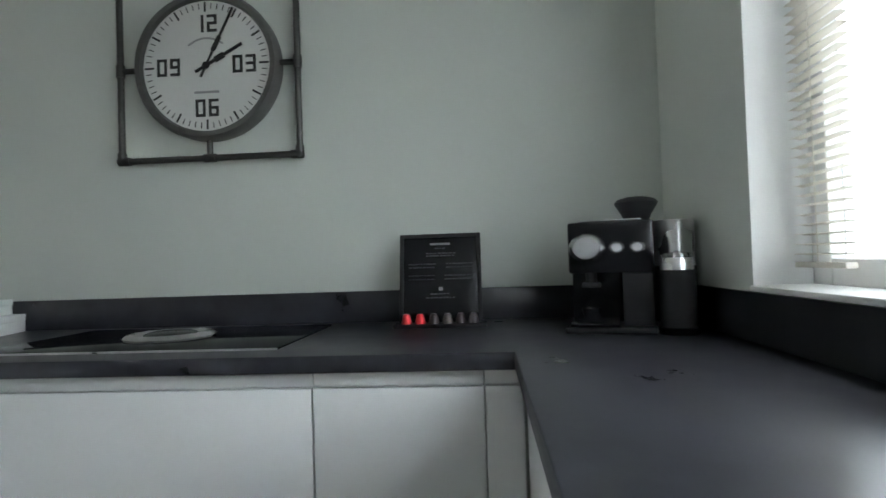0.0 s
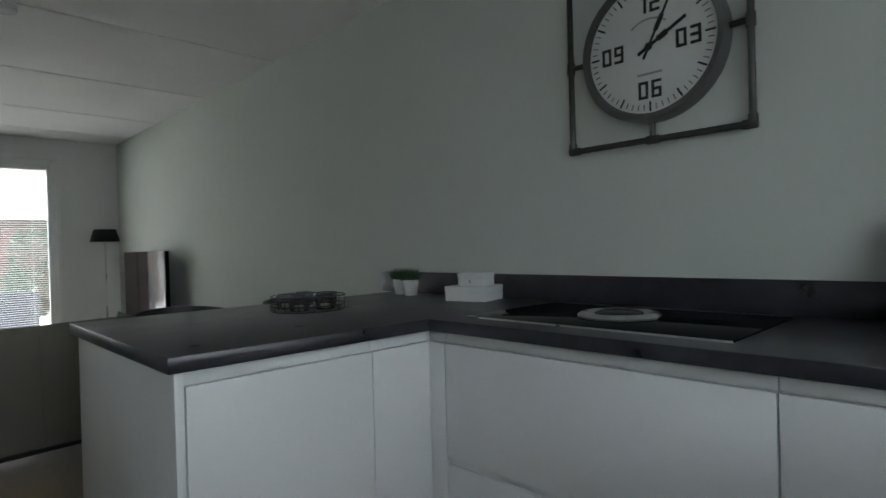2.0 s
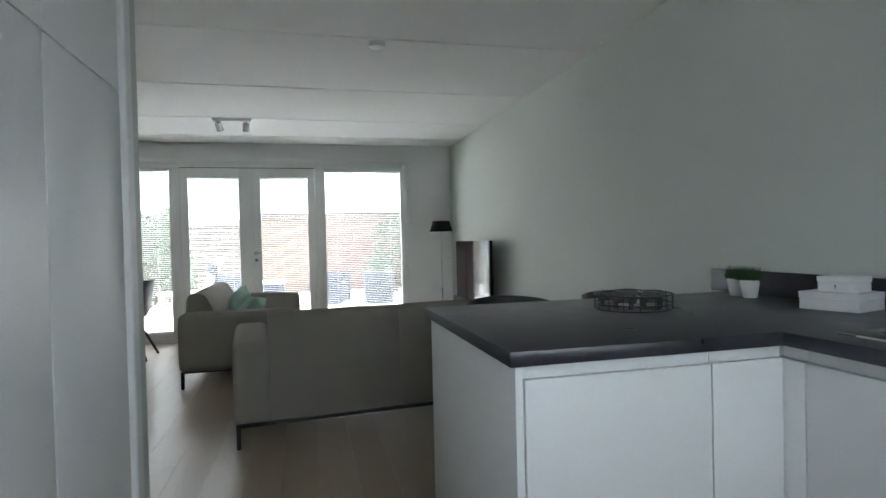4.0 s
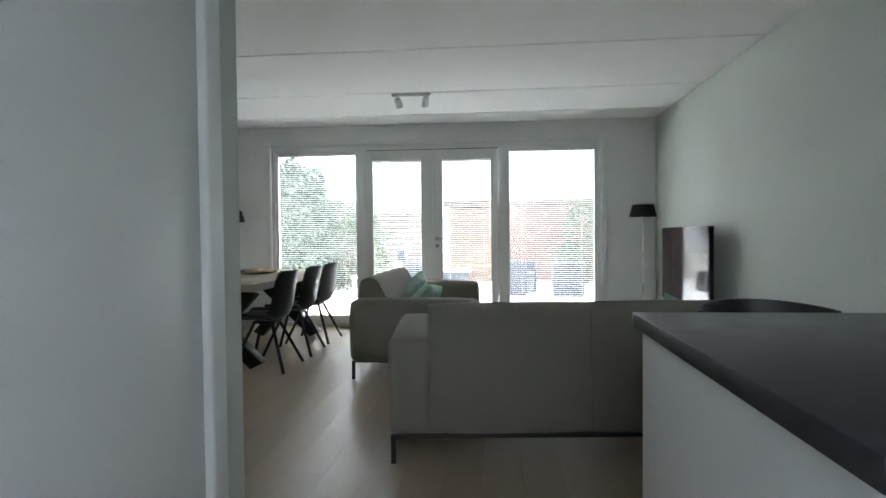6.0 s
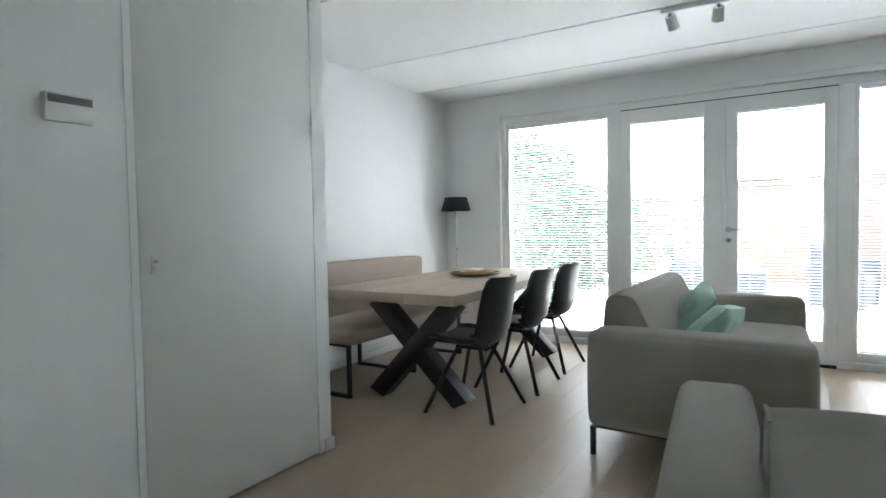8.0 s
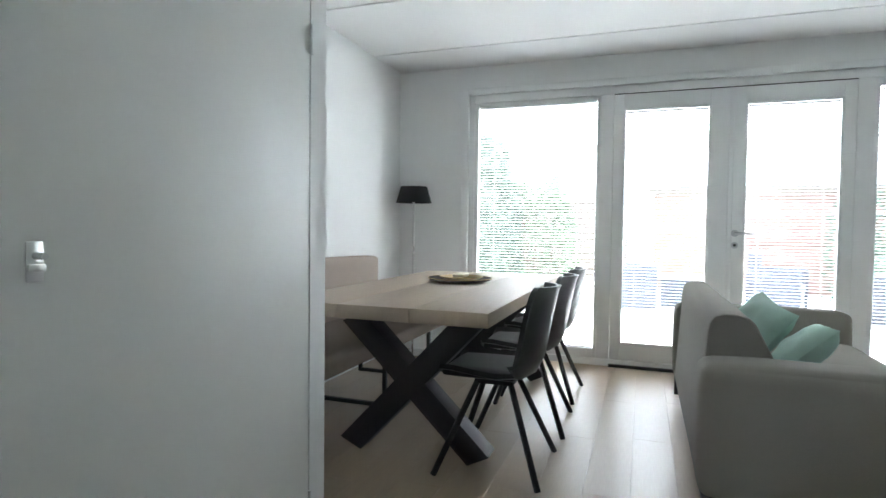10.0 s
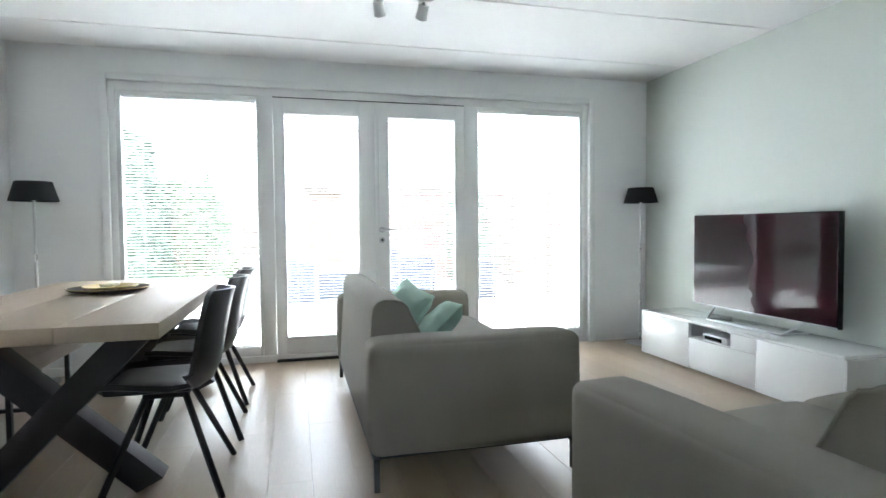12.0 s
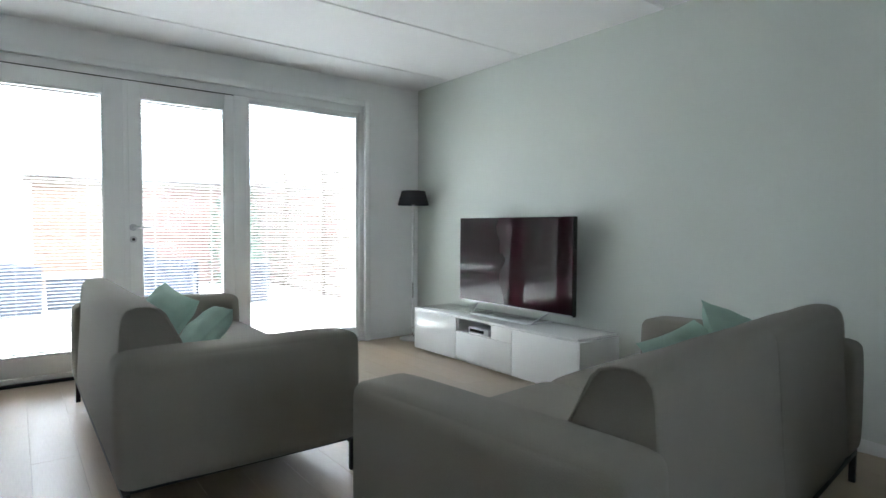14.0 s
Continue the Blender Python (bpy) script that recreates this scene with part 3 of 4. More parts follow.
for txt, x, z in (("12", 0, 0.150), ("03", 0.138, 0), ("06", 0, -0.150), ("09", -0.138, 0)):
    numeral(txt, x, z, dial)
arc = []
for k in range(9):
    a = radians(-36 + 9 * k)
    t = bx(-0.008, 0.006, -0.0485, -0.0478, 0.094, 0.101)
    t.transform(Matrix.Rotation(a, 4, "Y"))
    arc.append(t)
part("dial_print", merge(*arc), GREYINK, dial, smooth=False)
part("dial_print", bx(-0.045, 0.045, -0.0488, -0.0478, -0.098, -0.090), GREYINK, dial)
for ang, ln, w in ((27, 0.225, 0.009), (62, 0.15, 0.012)):
    h = bmesh.new()
    h = merge(bx(-w / 2, w / 2, -0.052, -0.050, -0.045, ln, 0.0006), bx(-w * 0.9, w * 0.9, -0.0525, -0.0495, ln * 0.25, ln * 0.5, 0.0006))
    h.transform(Matrix.Rotation(radians(ang), 4, "Y"))
    part("clock_hand", h, INK, ck)
b = lathe([(0, 0.048), (0.012, 0.048), (0.012, 0.056), (0, 0.058)], 20)
b.transform(turn_front)
part("hub", b, INK, ck)

# capsule stand with a printed black board
sg = thing("capsule_stand", (-0.455, 1.84, CT), "black capsule display board with red and dark capsules below", "capsule stand")
m = Matrix.Rotation(radians(-13), 4, "X")
b = bx(-0.142, 0.142, 0.0, 0.012, 0.012, 0.315, 0.003)
b.transform(m)
board = part("board", b, PLASTIC, sg)
b = merge(bx(-0.142, -0.128, -0.006, -0.0005, 0.012, 0.315, 0.002), bx(0.128, 0.142, -0.006, -0.0005, 0.012, 0.315, 0.002), bx(-0.128, 0.128, -0.006, -0.0005, 0.302, 0.315, 0.002))
b.transform(m)
part("frame", b, MATTE, board)
part("ledge", bx(-0.155, 0.155, -0.065, 0.02, 0.0, 0.012, 0.003), MATTE, sg)
rnd = random.Random(4)
def pr(x0, x1, z0, z1, mat=DIMINK):
    b = bx(x0, x1, -0.0022, -0.0006, z0, z1)
    b.transform(m)
    part("print_bar", b, mat, board, smooth=False)
pr(-0.035, 0.035, 0.276, 0.283, GREYINK)
for z, sp in ((0.262, ((-0.02, 0.02),)), (0.245, ((-0.05, 0.055),)), (0.236, ((-0.05, 0.05),)), (0.208, ((-0.11, -0.015), (0.02, 0.115))), (0.196, ((-0.11, -0.02), (0.02, 0.11))), (0.168, ((-0.11, -0.02), (0.015, 0.115))), (0.155, ((-0.11, -0.02), (0.015, 0.11))), (0.105, ((-0.035, 0.03),)), (0.092, ((-0.05, 0.05),))):
    for a, c in sp:
        x = a
        while x < c:
            w = rnd.uniform(0.004, 0.012)
            pr(x, min(x + w, c), z, z + 0.004)
            x += w + rnd.uniform(0.002, 0.005)
pr(-0.006, 0.008, 0.118, 0.130, GREYINK)
for x, mt, lb in ((-0.112, REDCUP, "red foil capsule"), (-0.066, REDCUP, "red foil capsule"), (-0.02, DARKCUP, "dark foil capsule"), (0.025, DARKCUP, "dark foil capsule"), (0.07, DARKCUP, "dark foil capsule"), (0.112, DARKCUP, "dark foil capsule")):
    part("capsule", lathe([(0, 0.0), (0.018, 0.0), (0.0185, 0.002), (0.0125, 0.026), (0.009, 0.032), (0, 0.033)], 20, (x, -0.034, 0.0125)), mt, sg, lb)

sg.scale = (0.94, 1, 0.965)

# coffee machine
cm = thing("coffee_machine", (0.055, 1.70, CT), "black capsule coffee machine with a chrome dial knob", "coffee machine", turn=-14)
part("base", bx(-0.125, 0.115, -0.155, 0.13, 0.0, 0.022, 0.006), MATTE, cm)
part("body", bx(-0.115, 0.115, -0.01, 0.13, 0.022, 0.375, 0.008), PLASTIC, cm)
part("head", bx(-0.115, 0.115, -0.11, -0.0105, 0.20, 0.375, 0.008), PLASTIC, cm)
part("top_trim", bx(-0.085, 0.085, -0.10, 0.10, 0.3755, 0.381, 0.002), CHROME, cm)
part("side_column", bx(0.03, 0.112, -0.112, -0.0105, 0.022, 0.199, 0.006), MATTE, cm)
part("drip_tray", bx(-0.11, 0.02, -0.15, -0.02, 0.0225, 0.036, 0.003), PLASTIC, cm)
b = lathe([(0, 0.0), (0.046, 0.0), (0.05, 0.01), (0.048, 0.022), (0.036, 0.034), (0, 0.038)], 32)
b.transform(Matrix.Translation((-0.062, -0.11, 0.285)) @ turn_front)
part("dial_knob", b, CHROME, cm, "large brushed steel dial knob")
for x in (0.018, 0.072):
    b = lathe([(0, 0), (0.02, 0), (0.021, 0.012), (0.017, 0.018), (0.013, 0.014), (0, 0.013)], 24)
    b.transform(Matrix.Translation((x, -0.11, 0.285)) @ turn_front)
    part("button", b, CHROME, cm)
part("spout", merge(rod((-0.055, -0.075, 0.165), (-0.055, -0.075, 0.20), 0.016), bx(-0.08, -0.03, -0.095, -0.055, 0.15, 0.168, 0.003)), MATTE, cm)
part("cup", lathe([(0, 0.037), (0.022, 0.037), (0.03, 0.08), (0.0275, 0.08), (0.02, 0.041), (0, 0.041)], 24, (-0.055, -0.085, 0)), PLASTIC, cm)
b = lathe([(0, 0), (0.036, 0.0), (0.042, 0.02), (0.058, 0.052), (0.063, 0.064), (0.054, 0.076), (0.03, 0.084), (0.0, 0.086)], 28)
b.transform(Matrix.Translation((0.075, 0.03, 0.382)))
part("capsule_container", b, MATTE, cm, "black flared capsule tray on top")
b = lathe([(0, 0.02), (0.045, 0.02), (0.046, 0.345), (0, 0.345)], 32, (0.162, 0.075, 0))
part("water_tank", b, SMOKE, cm, "smoked clear water tank")
part("tank_lid", lathe([(0.047, 0.346), (0.0475, 0.354), (0, 0.356), (0, 0.346)], 32, (0.162, 0.075, 0)), PLASTIC, cm)

cm.scale = (0.97, 1, 0.8)
mf = thing("milk_frother", (0.186, 1.545, CT), "black milk frother with a steel collar", "milk frother")
part("base", lathe([(0, 0), (0.055, 0), (0.056, 0.018), (0, 0.02)], 32), PLASTIC, mf)
part("jug", lathe([(0, 0.0205), (0.049, 0.0205), (0.051, 0.175), (0.05, 0.186), (0, 0.188)], 32), MATTE, mf)
part("collar", lathe([(0, 0.188), (0.046, 0.188), (0.045, 0.215), (0.042, 0.222), (0, 0.222)], 32), CHROME, mf)
part("lid", lathe([(0.0, 0.2225), (0.041, 0.2225), (0.038, 0.236), (0.012, 0.24), (0, 0.245)], 28), SMOKE, mf)
mf.scale = (0.9, 0.9, 0.88)
tb = thing("steel_canister", (0.232, 1.70, CT), "tall brushed steel canister with a glass side", "canister")
part("body", lathe([(0, 0), (0.054, 0), (0.055, 0.298), (0.052, 0.302), (0.050, 0.29), (0, 0.285)], 32), CHROME, tb)
part("band", lathe([(0.0556, 0.02), (0.0566, 0.022), (0.0566, 0.17), (0.0556, 0.172)], 32), MATTE, tb)

# stacked card boxes
for nm, at, sz, tn, lb in (("storage_box", (-2.065, 1.885, CT), (0.20, 0.19, 0.064), 14, "flat white card box with a lid on the worktop"), ("storage_box", (-2.06, 1.89, CT + 0.0645), (0.13, 0.11, 0.055), 14, "small white card box on a larger one")):
    e = thing(nm, at, lb, "box", "stacked white boxes", tn)
    a, c, h = sz[0] / 2, sz[1] / 2, sz[2]
    part("tray", bx(-a + 0.002, a - 0.002, -c + 0.002, c - 0.002, 0, h * 0.62, 0.002), PAPER, e)
    part("lid", bx(-a, a, -c, c, h * 0.625, h, 0.002), PAPER, e)
part("print_mark", bx(-0.004, 0.002, -0.0565, -0.0555, 0.012, 0.026), GREYINK, e)

# two small pots with artificial grass
for k, (x, y) in enumerate(((-2.60, 1.905), (-2.50, 1.885))):
    p = thing("potted_grass", (x, y, CT), "small white conical pot with dense green artificial grass", "plant", "grass pots")
    part("pot", lathe([(0, 0), (0.026, 0), (0.03, 0.004), (0.042, 0.078), (0.038, 0.078), (0.033, 0.065), (0, 0.065)], 28), POT, p)
    vs, fs = [], []
    rg = random.Random(k)
    for i in range(420):
        a, r = rg.uniform(0, 6.283), 0.034 * math.sqrt(rg.random())
        bx0, by0 = r * math.cos(a), r * math.sin(a)
        ln, lean, ta = rg.uniform(0.04, 0.078), rg.uniform(0.0, 0.042), rg.uniform(0, 6.283)
        tip = (bx0 * 1.5 + lean * math.cos(ta), by0 * 1.5 + lean * math.sin(ta), 0.064 + ln)
        w = 0.0028
        o = len(vs)
        vs += [(bx0 - w, by0, 0.064), (bx0 + w, by0, 0.064), tip]
        fs.append((o, o + 1, o + 2))
    me = bpy.data.meshes.new("grass")
    me.from_pydata(vs, [], fs)
    me.materials.append(GRASS)
    gob = new("grass", me)
    gob.parent = p
    tagged(gob, kind="stuff")

# round wire tray with glass tealight holders
tr = thing("tealight_tray", (-2.385, 1.235, CT), "round dark metal tray with glass tealight holders", "tray")
part("plate", lathe([(0, 0), (0.145, 0), (0.147, 0.004), (0, 0.005)], 40), BLACKM, tr)
for z in (0.022, 0.058):
    b = ring(0.147, 0.003)
    b.transform(Matrix.Translation((0, 0, z)))
    part("rim_wire", b, BLACKM, tr)
for i in range(16):
    a = 2 * math.pi * i / 16
    part("rim_post", rod((0.147 * math.cos(a), 0.147 * math.sin(a), 0.003), (0.147 * math.cos(a), 0.147 * math.sin(a), 0.058), 0.0018, n=6), BLACKM, tr)
for i in range(5):
    a = 2 * math.pi * i / 5 + 0.3
    x, y = 0.088 * math.cos(a), 0.088 * math.sin(a)
    hl = part("tealight_glass", lathe([(0, 0.006), (0.036, 0.006), (0.042, 0.05), (0.038, 0.066), (0.036, 0.066), (0.038, 0.05), (0.033, 0.011), (0, 0.011)], 24, (x, y, 0)), SMOKE, tr)
    part("candle", lathe([(0, 0.0115), (0.019, 0.0115), (0.019, 0.026), (0, 0.026)], 20, (x, y, 0)), CREAM, hl)

# bar stools behind the peninsula
st = thing("bar_stool", (-3.02, 0.98, 0), "black bar stool with a low curved back at the peninsula", "stool", "bar stools")
part("seat", prism([(-0.19 + 0.38 * 0, -0.16), (-0.19, 0.16), (-0.14, 0.2), (0.15, 0.19), (0.19, 0.14), (0.19, -0.14), (0.15, -0.19), (-0.14, -0.2)], "z", 0.62, 0.68, 0.02), LEATHER, st)
sh = bmesh.new()
rows = []
for i in range(17):
    a = radians(100 + 160 * i / 16)
    rows.append([sh.verts.new((r * 0.2 * math.cos(a), r * 0.2 * math.sin(a), z)) for r, z in ((0.95, 0.66), (1.02, 0.78), (1.06, 0.885 + 0.02 * math.sin(math.pi * i / 16)), (1.12, 0.885 + 0.02 * math.sin(math.pi * i / 16)), (1.1, 0.78), (1.02, 0.66))])
for p, q in zip(rows, rows[1:]):
    for k in range(6):
        sh.faces.new((p[k], p[(k + 1) % 6], q[(k + 1) % 6], q[k]))
sh.faces.new(rows[0])
sh.faces.new(rows[-1])
bmesh.ops.recalc_face_normals(sh, faces=sh.faces)
part("backrest", sh, LEATHER, st)
for sx in (-1, 1):
    for sy in (-1, 1):
        part("leg", rod((sx * 0.12, sy * 0.12, 0.625), (sx * 0.2, sy * 0.2, 0.0), 0.011), BLACKM, st)
for a, b in (((-0.185, -0.185), (0.185, -0.185)), ((0.185, -0.185), (0.185, 0.185)), ((0.185, 0.185), (-0.185, 0.185)), ((-0.185, 0.185), (-0.185, -0.185))):
    part("footrest", rod((*a, 0.22), (*b, 0.22), 0.008), BLACKM, st)
copy_thing(st, pose(-3.02, 1.60, 0))


# ---- sofas ----
def soft(bm, levels=2):
    bmesh.ops.subdivide_edges(bm, edges=bm.edges, cuts=levels, use_grid_fill=True)
    return bm


def plump(x0, x1, y0, y1, z0, z1, r=0.03, bulge=0.012, n=6):
    """A padded block: rounded edges and gently swollen, slightly uneven faces."""
    bm = bmesh.new()
    bmesh.ops.create_cube(bm, size=2.0)
    bmesh.ops.subdivide_edges(bm, edges=bm.edges, cuts=n * 2 - 1, use_grid_fill=True)
    hx, hy, hz = (x1 - x0) / 2, (y1 - y0) / 2, (z1 - z0) / 2
    c = Vector(((x0 + x1) / 2, (y0 + y1) / 2, (z0 + z1) / 2))
    for v in bm.verts:
        u = v.co.copy()
        # crowd the vertices towards the edges so that the rounding is smooth
        p = Vector([math.copysign(1 - (1 - abs(a)) ** 1.6, a) for a in u])
        q = Vector((p.x * hx, p.y * hy, p.z * hz))
        inner = Vector((max(-hx + r, min(hx - r, q.x)), max(-hy + r, min(hy - r, q.y)), max(-hz + r, min(hz - r, q.z))))
        d = q - inner
        if d.length > 1e-6:
            q = inner + d.normalized() * r
        f = [1 - abs(a) ** 3 for a in p]
        q.x += math.copysign(bulge * f[1] * f[2], u.x) if abs(u.x) > 0.999 else 0
        q.y += math.copysign(bulge * f[0] * f[2], u.y) if abs(u.y) > 0.999 else 0
        q.z += math.copysign(bulge * f[0] * f[1], u.z) if abs(u.z) > 0.999 else 0
        w = c + q
        v.co = w + Vector((0, 0, 1)) * (0.004 * noise.noise(w * 3) + 0.002 * noise.noise(w * 9))
    bmesh.ops.recalc_face_normals(bm, faces=bm.faces)
    return bm


def cushion(parent_name, at, rot, s, label, mat=MINT, seed=0):
    bm = bmesh.new()
    n = 18
    for sgn in (1, -1):
        g = {}
        for i in range(n + 1):
            for j in range(n + 1):
                u, v = 2 * i / n - 1, 2 * j / n - 1
                if sgn < 0 and (i in (0, n) or j in (0, n)):
                    continue
                pinch = 1 - 0.07 * (1 - u * u) * abs(v) ** 2 - 0.07 * (1 - v * v) * abs(u) ** 2
                t = max(0.0, (1 - u ** 4) * (1 - v ** 4)) ** 0.6
                t *= 1 + 0.30 * noise.noise(Vector((u * 2.2 + seed, v * 2.2, sgn)))
                g[i, j] = bm.verts.new((u * s[0] / 2 * pinch, sgn * s[2] / 2 * t, v * s[1] / 2 * pinch))
        if sgn > 0:
            edge = {k: w for k, w in g.items() if k[0] in (0, n) or k[1] in (0, n)}
        else:
            g.update(edge)
        for i in range(n):
            for j in range(n):
                bm.faces.new((g[i, j], g[i + 1, j], g[i + 1, j + 1], g[i, j + 1]))
    bmesh.ops.recalc_face_normals(bm, faces=bm.faces)
    ob = part(parent_name, bm, mat)
    ob.matrix_world = pose(*at, *rot)
    return tagged(ob, label, "cushion", "green cushions")


def sofa(at, turn, L, D, label):
    """Origin at the back's outer corner on the floor; x along the length, y from the back to the front."""
    s = thing("sofa", at, label, "sofa", "pair of sofas", turn)
    A = 0.215
    zb = 0.145
    part("base", plump(A - 0.004, L - A + 0.004, 0.065, D - 0.03, zb, 0.32, 0.02, 0.004), FABRIC, s)
    for x0 in (0.0, L - A):
        arm = part("armrest", plump(x0, x0 + A, 0.0, D, zb, 0.628, 0.04, 0.012, 8), FABRIC, s)
    # back with a sloping cushion front
    prof = [(0.012, 0.15), (0.0, 0.19), (0.036, 0.72), (0.043, 0.758), (0.060, 0.782), (0.090, 0.792), (0.135, 0.791), (0.175, 0.780), (0.197, 0.758), (0.275, 0.60), (0.30, 0.47), (0.30, 0.40), (0.26, 0.32), (0.06, 0.16)]
    for k in range(2):
        a0, a1 = (A - 0.012, L / 2 - 0.0008) if k == 0 else (L / 2 + 0.0008, L - A + 0.012)
        bm = bmesh.new()
        rows = []
        N = 14
        for i in range(N + 1):
            f = i / N
            e = min(f, 1 - f) * N
            inner = (f > 0.5) == (k == 0)
            q = 1.0 if e > 1.5 else ((0.992, 1.0) if inner else (0.975, 0.994))[round(e)]
            x = a0 + (a1 - a0) * f
            rows.append([bm.verts.new((x, 0.15 + (u - 0.15) * q, 0.5 + (z - 0.5) * q + 0.004 * noise.noise(Vector((x * 4, u * 9, z * 9))))) for u, z in prof])
        for p, r in zip(rows, rows[1:]):
            for j in range(len(prof)):
                bm.faces.new((p[j], p[(j + 1) % len(prof)], r[(j + 1) % len(prof)], r[j]))
        bm.faces.new(rows[0])
        bm.faces.new(rows[-1])
        bmesh.ops.recalc_face_normals(bm, faces=bm.faces)
        bk = part("back_cushion", bm, FABRIC, s)
        for xx in (a0 - 0.001 if k == 0 else a1 + 0.001,):
            cv = [(0.15 + (u - 0.15) * 0.975, 0.5 + (z - 0.5) * 0.975) for u, z in prof[1:11]]
            part("piping", merge(*[rod((xx, *p), (xx, *q), 0.005, n=6) for p, q in zip(cv, cv[1:])]), FABRIC, bk)
    mid = (A + L - A) / 2
    for x0, x1 in ((A + 0.004, mid - 0.003), (mid + 0.003, L - A - 0.004)):
        part("seat_cushion", plump(x0, x1, 0.27, D + 0.005, 0.31, 0.455, 0.04, 0.018), FABRIC, s)
    fr = part("leg_frame", merge(bx(0.008, L - 0.008, 0.012, 0.037, 0.125, 0.144), bx(0.008, L - 0.008, D - 0.045, D - 0.02, 0.125, 0.144), bx(0.05, 0.075, 0.037, D - 0.045, 0.125, 0.144), bx(L - 0.075, L - 0.05, 0.037, D - 0.045, 0.125, 0.144)), BLACKM, s)
    for x in (0.008, L - 0.033):
        for y in (0.012, D - 0.045):
            part("leg", bx(x, x + 0.025, y, y + 0.025, 0.0, 0.1245, 0.002), BLACKM, s)
    return s


# the window-side sofa shows its back to the table, the other one its back to the kitchen
sofa((-7.44, -1.055, 0), 0, 1.935, 0.965, "taupe woven sofa on slim black legs beside the dining table")
sofa((-3.89, -0.43, 0), 95.3, 2.03, 0.93, "taupe woven sofa on slim black legs, back to the kitchen")
cushion("cushion", (-6.64, -0.72, 0.575), (-36, 10, 12), (0.43, 0.42, 0.15), "square sage green cushion leaning on the sofa back", seed=1)
cushion("cushion", (-6.32, -0.56, 0.555), (-46, -6, -10), (0.42, 0.34, 0.14), "sage green cushion lying against another on the sofa", seed=5)
cushion("cushion", (-4.40, 1.20, 0.555), (-34, 20, 78), (0.43, 0.42, 0.15), "square sage green cushion at the sofa's wall end", seed=9)
cushion("cushion", (-4.48, 0.93, 0.535), (-46, -10, 84), (0.40, 0.36, 0.14), "sage green cushion lying against another on the sofa", seed=13)

# ---- dining corner ----
tbl = thing("dining_table", (-6.635, -2.40, 0), "washed oak dining table on two black crossed trestles", "table")
TL, TW = 1.06, 0.54
for i in range(3):
    w = 2 * TW / 3
    part("plank", bx(-TL, TL, -TW + i * w + 0.0006, -TW + (i + 1) * w - 0.0006, 0.688, 0.752, 0.003), TABLE, tbl)
for x in (-0.78, 0.78):
    tl = part("trestle", merge(bar((x, -0.225, 0.0), (x, 0.38, 0.686), 0.15, 0.12, 0.004, (1, 0, 0)), bar((x - 0.0015, 0.44, 0.0), (x - 0.0015, -0.22, 0.686), 0.146, 0.12, 0.004, (1, 0, 0))), BLACKW, tbl)
    for v in tl.data.vertices:
        v.co.z = min(max(v.co.z, 0.0), 0.6875)


def chair(at, turn=0.0):
    """Shell chair on splayed black legs; faces local -y."""
    c = thing("dining_chair", at, "black leatherette shell chair on splayed black metal legs at the table", "chair", "chairs round the table", turn)
    # profile from the front edge of the seat over the bend to the top of the back
    prof = [(-0.23, 0.435), (-0.22, 0.452), (-0.15, 0.455), (-0.05, 0.445), (0.05, 0.437), (0.12, 0.442), (0.165, 0.47), (0.19, 0.52), (0.207, 0.60), (0.222, 0.69), (0.24, 0.78), (0.252, 0.83), (0.262, 0.852)]
    wid = [0.17, 0.195, 0.215, 0.225, 0.23, 0.228, 0.222, 0.22, 0.218, 0.212, 0.198, 0.175, 0.14]
    bm = bmesh.new()
    N = 12
    front, rear = [], []
    for (y, z), w in zip(prof, wid):
        k = prof.index((y, z)) / (len(prof) - 1)
        ra, rb = [], []
        for i in range(N + 1):
            u = 2 * i / N - 1
            lift = u * u
            yy = y - (0.075 * lift if k > 0.45 else 0.02 * lift * k)
            zz = z + (0.045 * lift if k < 0.55 else 0.0)
            ra.append(bm.verts.new((u * w, yy, zz)))
            ny, nz = (0.0, -1.0) if k < 0.4 else ((0.75, -0.65) if k < 0.55 else (1.0, 0.0))
            rb.append(bm.verts.new((u * w * 1.02, yy + ny * 0.022, zz + nz * 0.022)))
        front.append(ra)
        rear.append(rb)
    M = len(prof)
    for a in range(M - 1):
        for i in range(N):
            bm.faces.new((front[a][i], front[a][i + 1], front[a + 1][i + 1], front[a + 1][i]))
            bm.faces.new((rear[a][i], rear[a + 1][i], rear[a + 1][i + 1], rear[a][i + 1]))
        for i in (0, N):
            bm.faces.new((front[a][i], front[a + 1][i], rear[a + 1][i], rear[a][i]))
    for a in (0, M - 1):
        for i in range(N):
            bm.faces.new((front[a][i], front[a][i + 1], rear[a][i + 1], rear[a][i]))
    bmesh.ops.recalc_face_normals(bm, faces=bm.faces)
    part("shell", bm, LEATHER, c)
    part("seat_pad", plump(-0.19, 0.19, -0.215, 0.12, 0.44, 0.476, 0.015, 0.006, 4), LEATHER, c)
    part("mount", bx(-0.09, 0.09, -0.09, 0.09, 0.395, 0.416, 0.004), BLACKM, c)
    for sx in (-1, 1):
        for sy in (-1, 1):
            part("leg", bar((sx * 0.075, sy * 0.075, 0.41), (sx * 0.235, sy * 0.235, 0.0), 0.022, 0.022, 0.003, (sx, -sy, 0)), BLACKM, c)
    return c


ch = chair((-5.88, -1.89, 0))
copy_thing(ch, pose(-6.52, -1.88, 0, 0, 0, 2))
copy_thing(ch, pose(-7.15, -1.89, 0, 0, 0, -1))

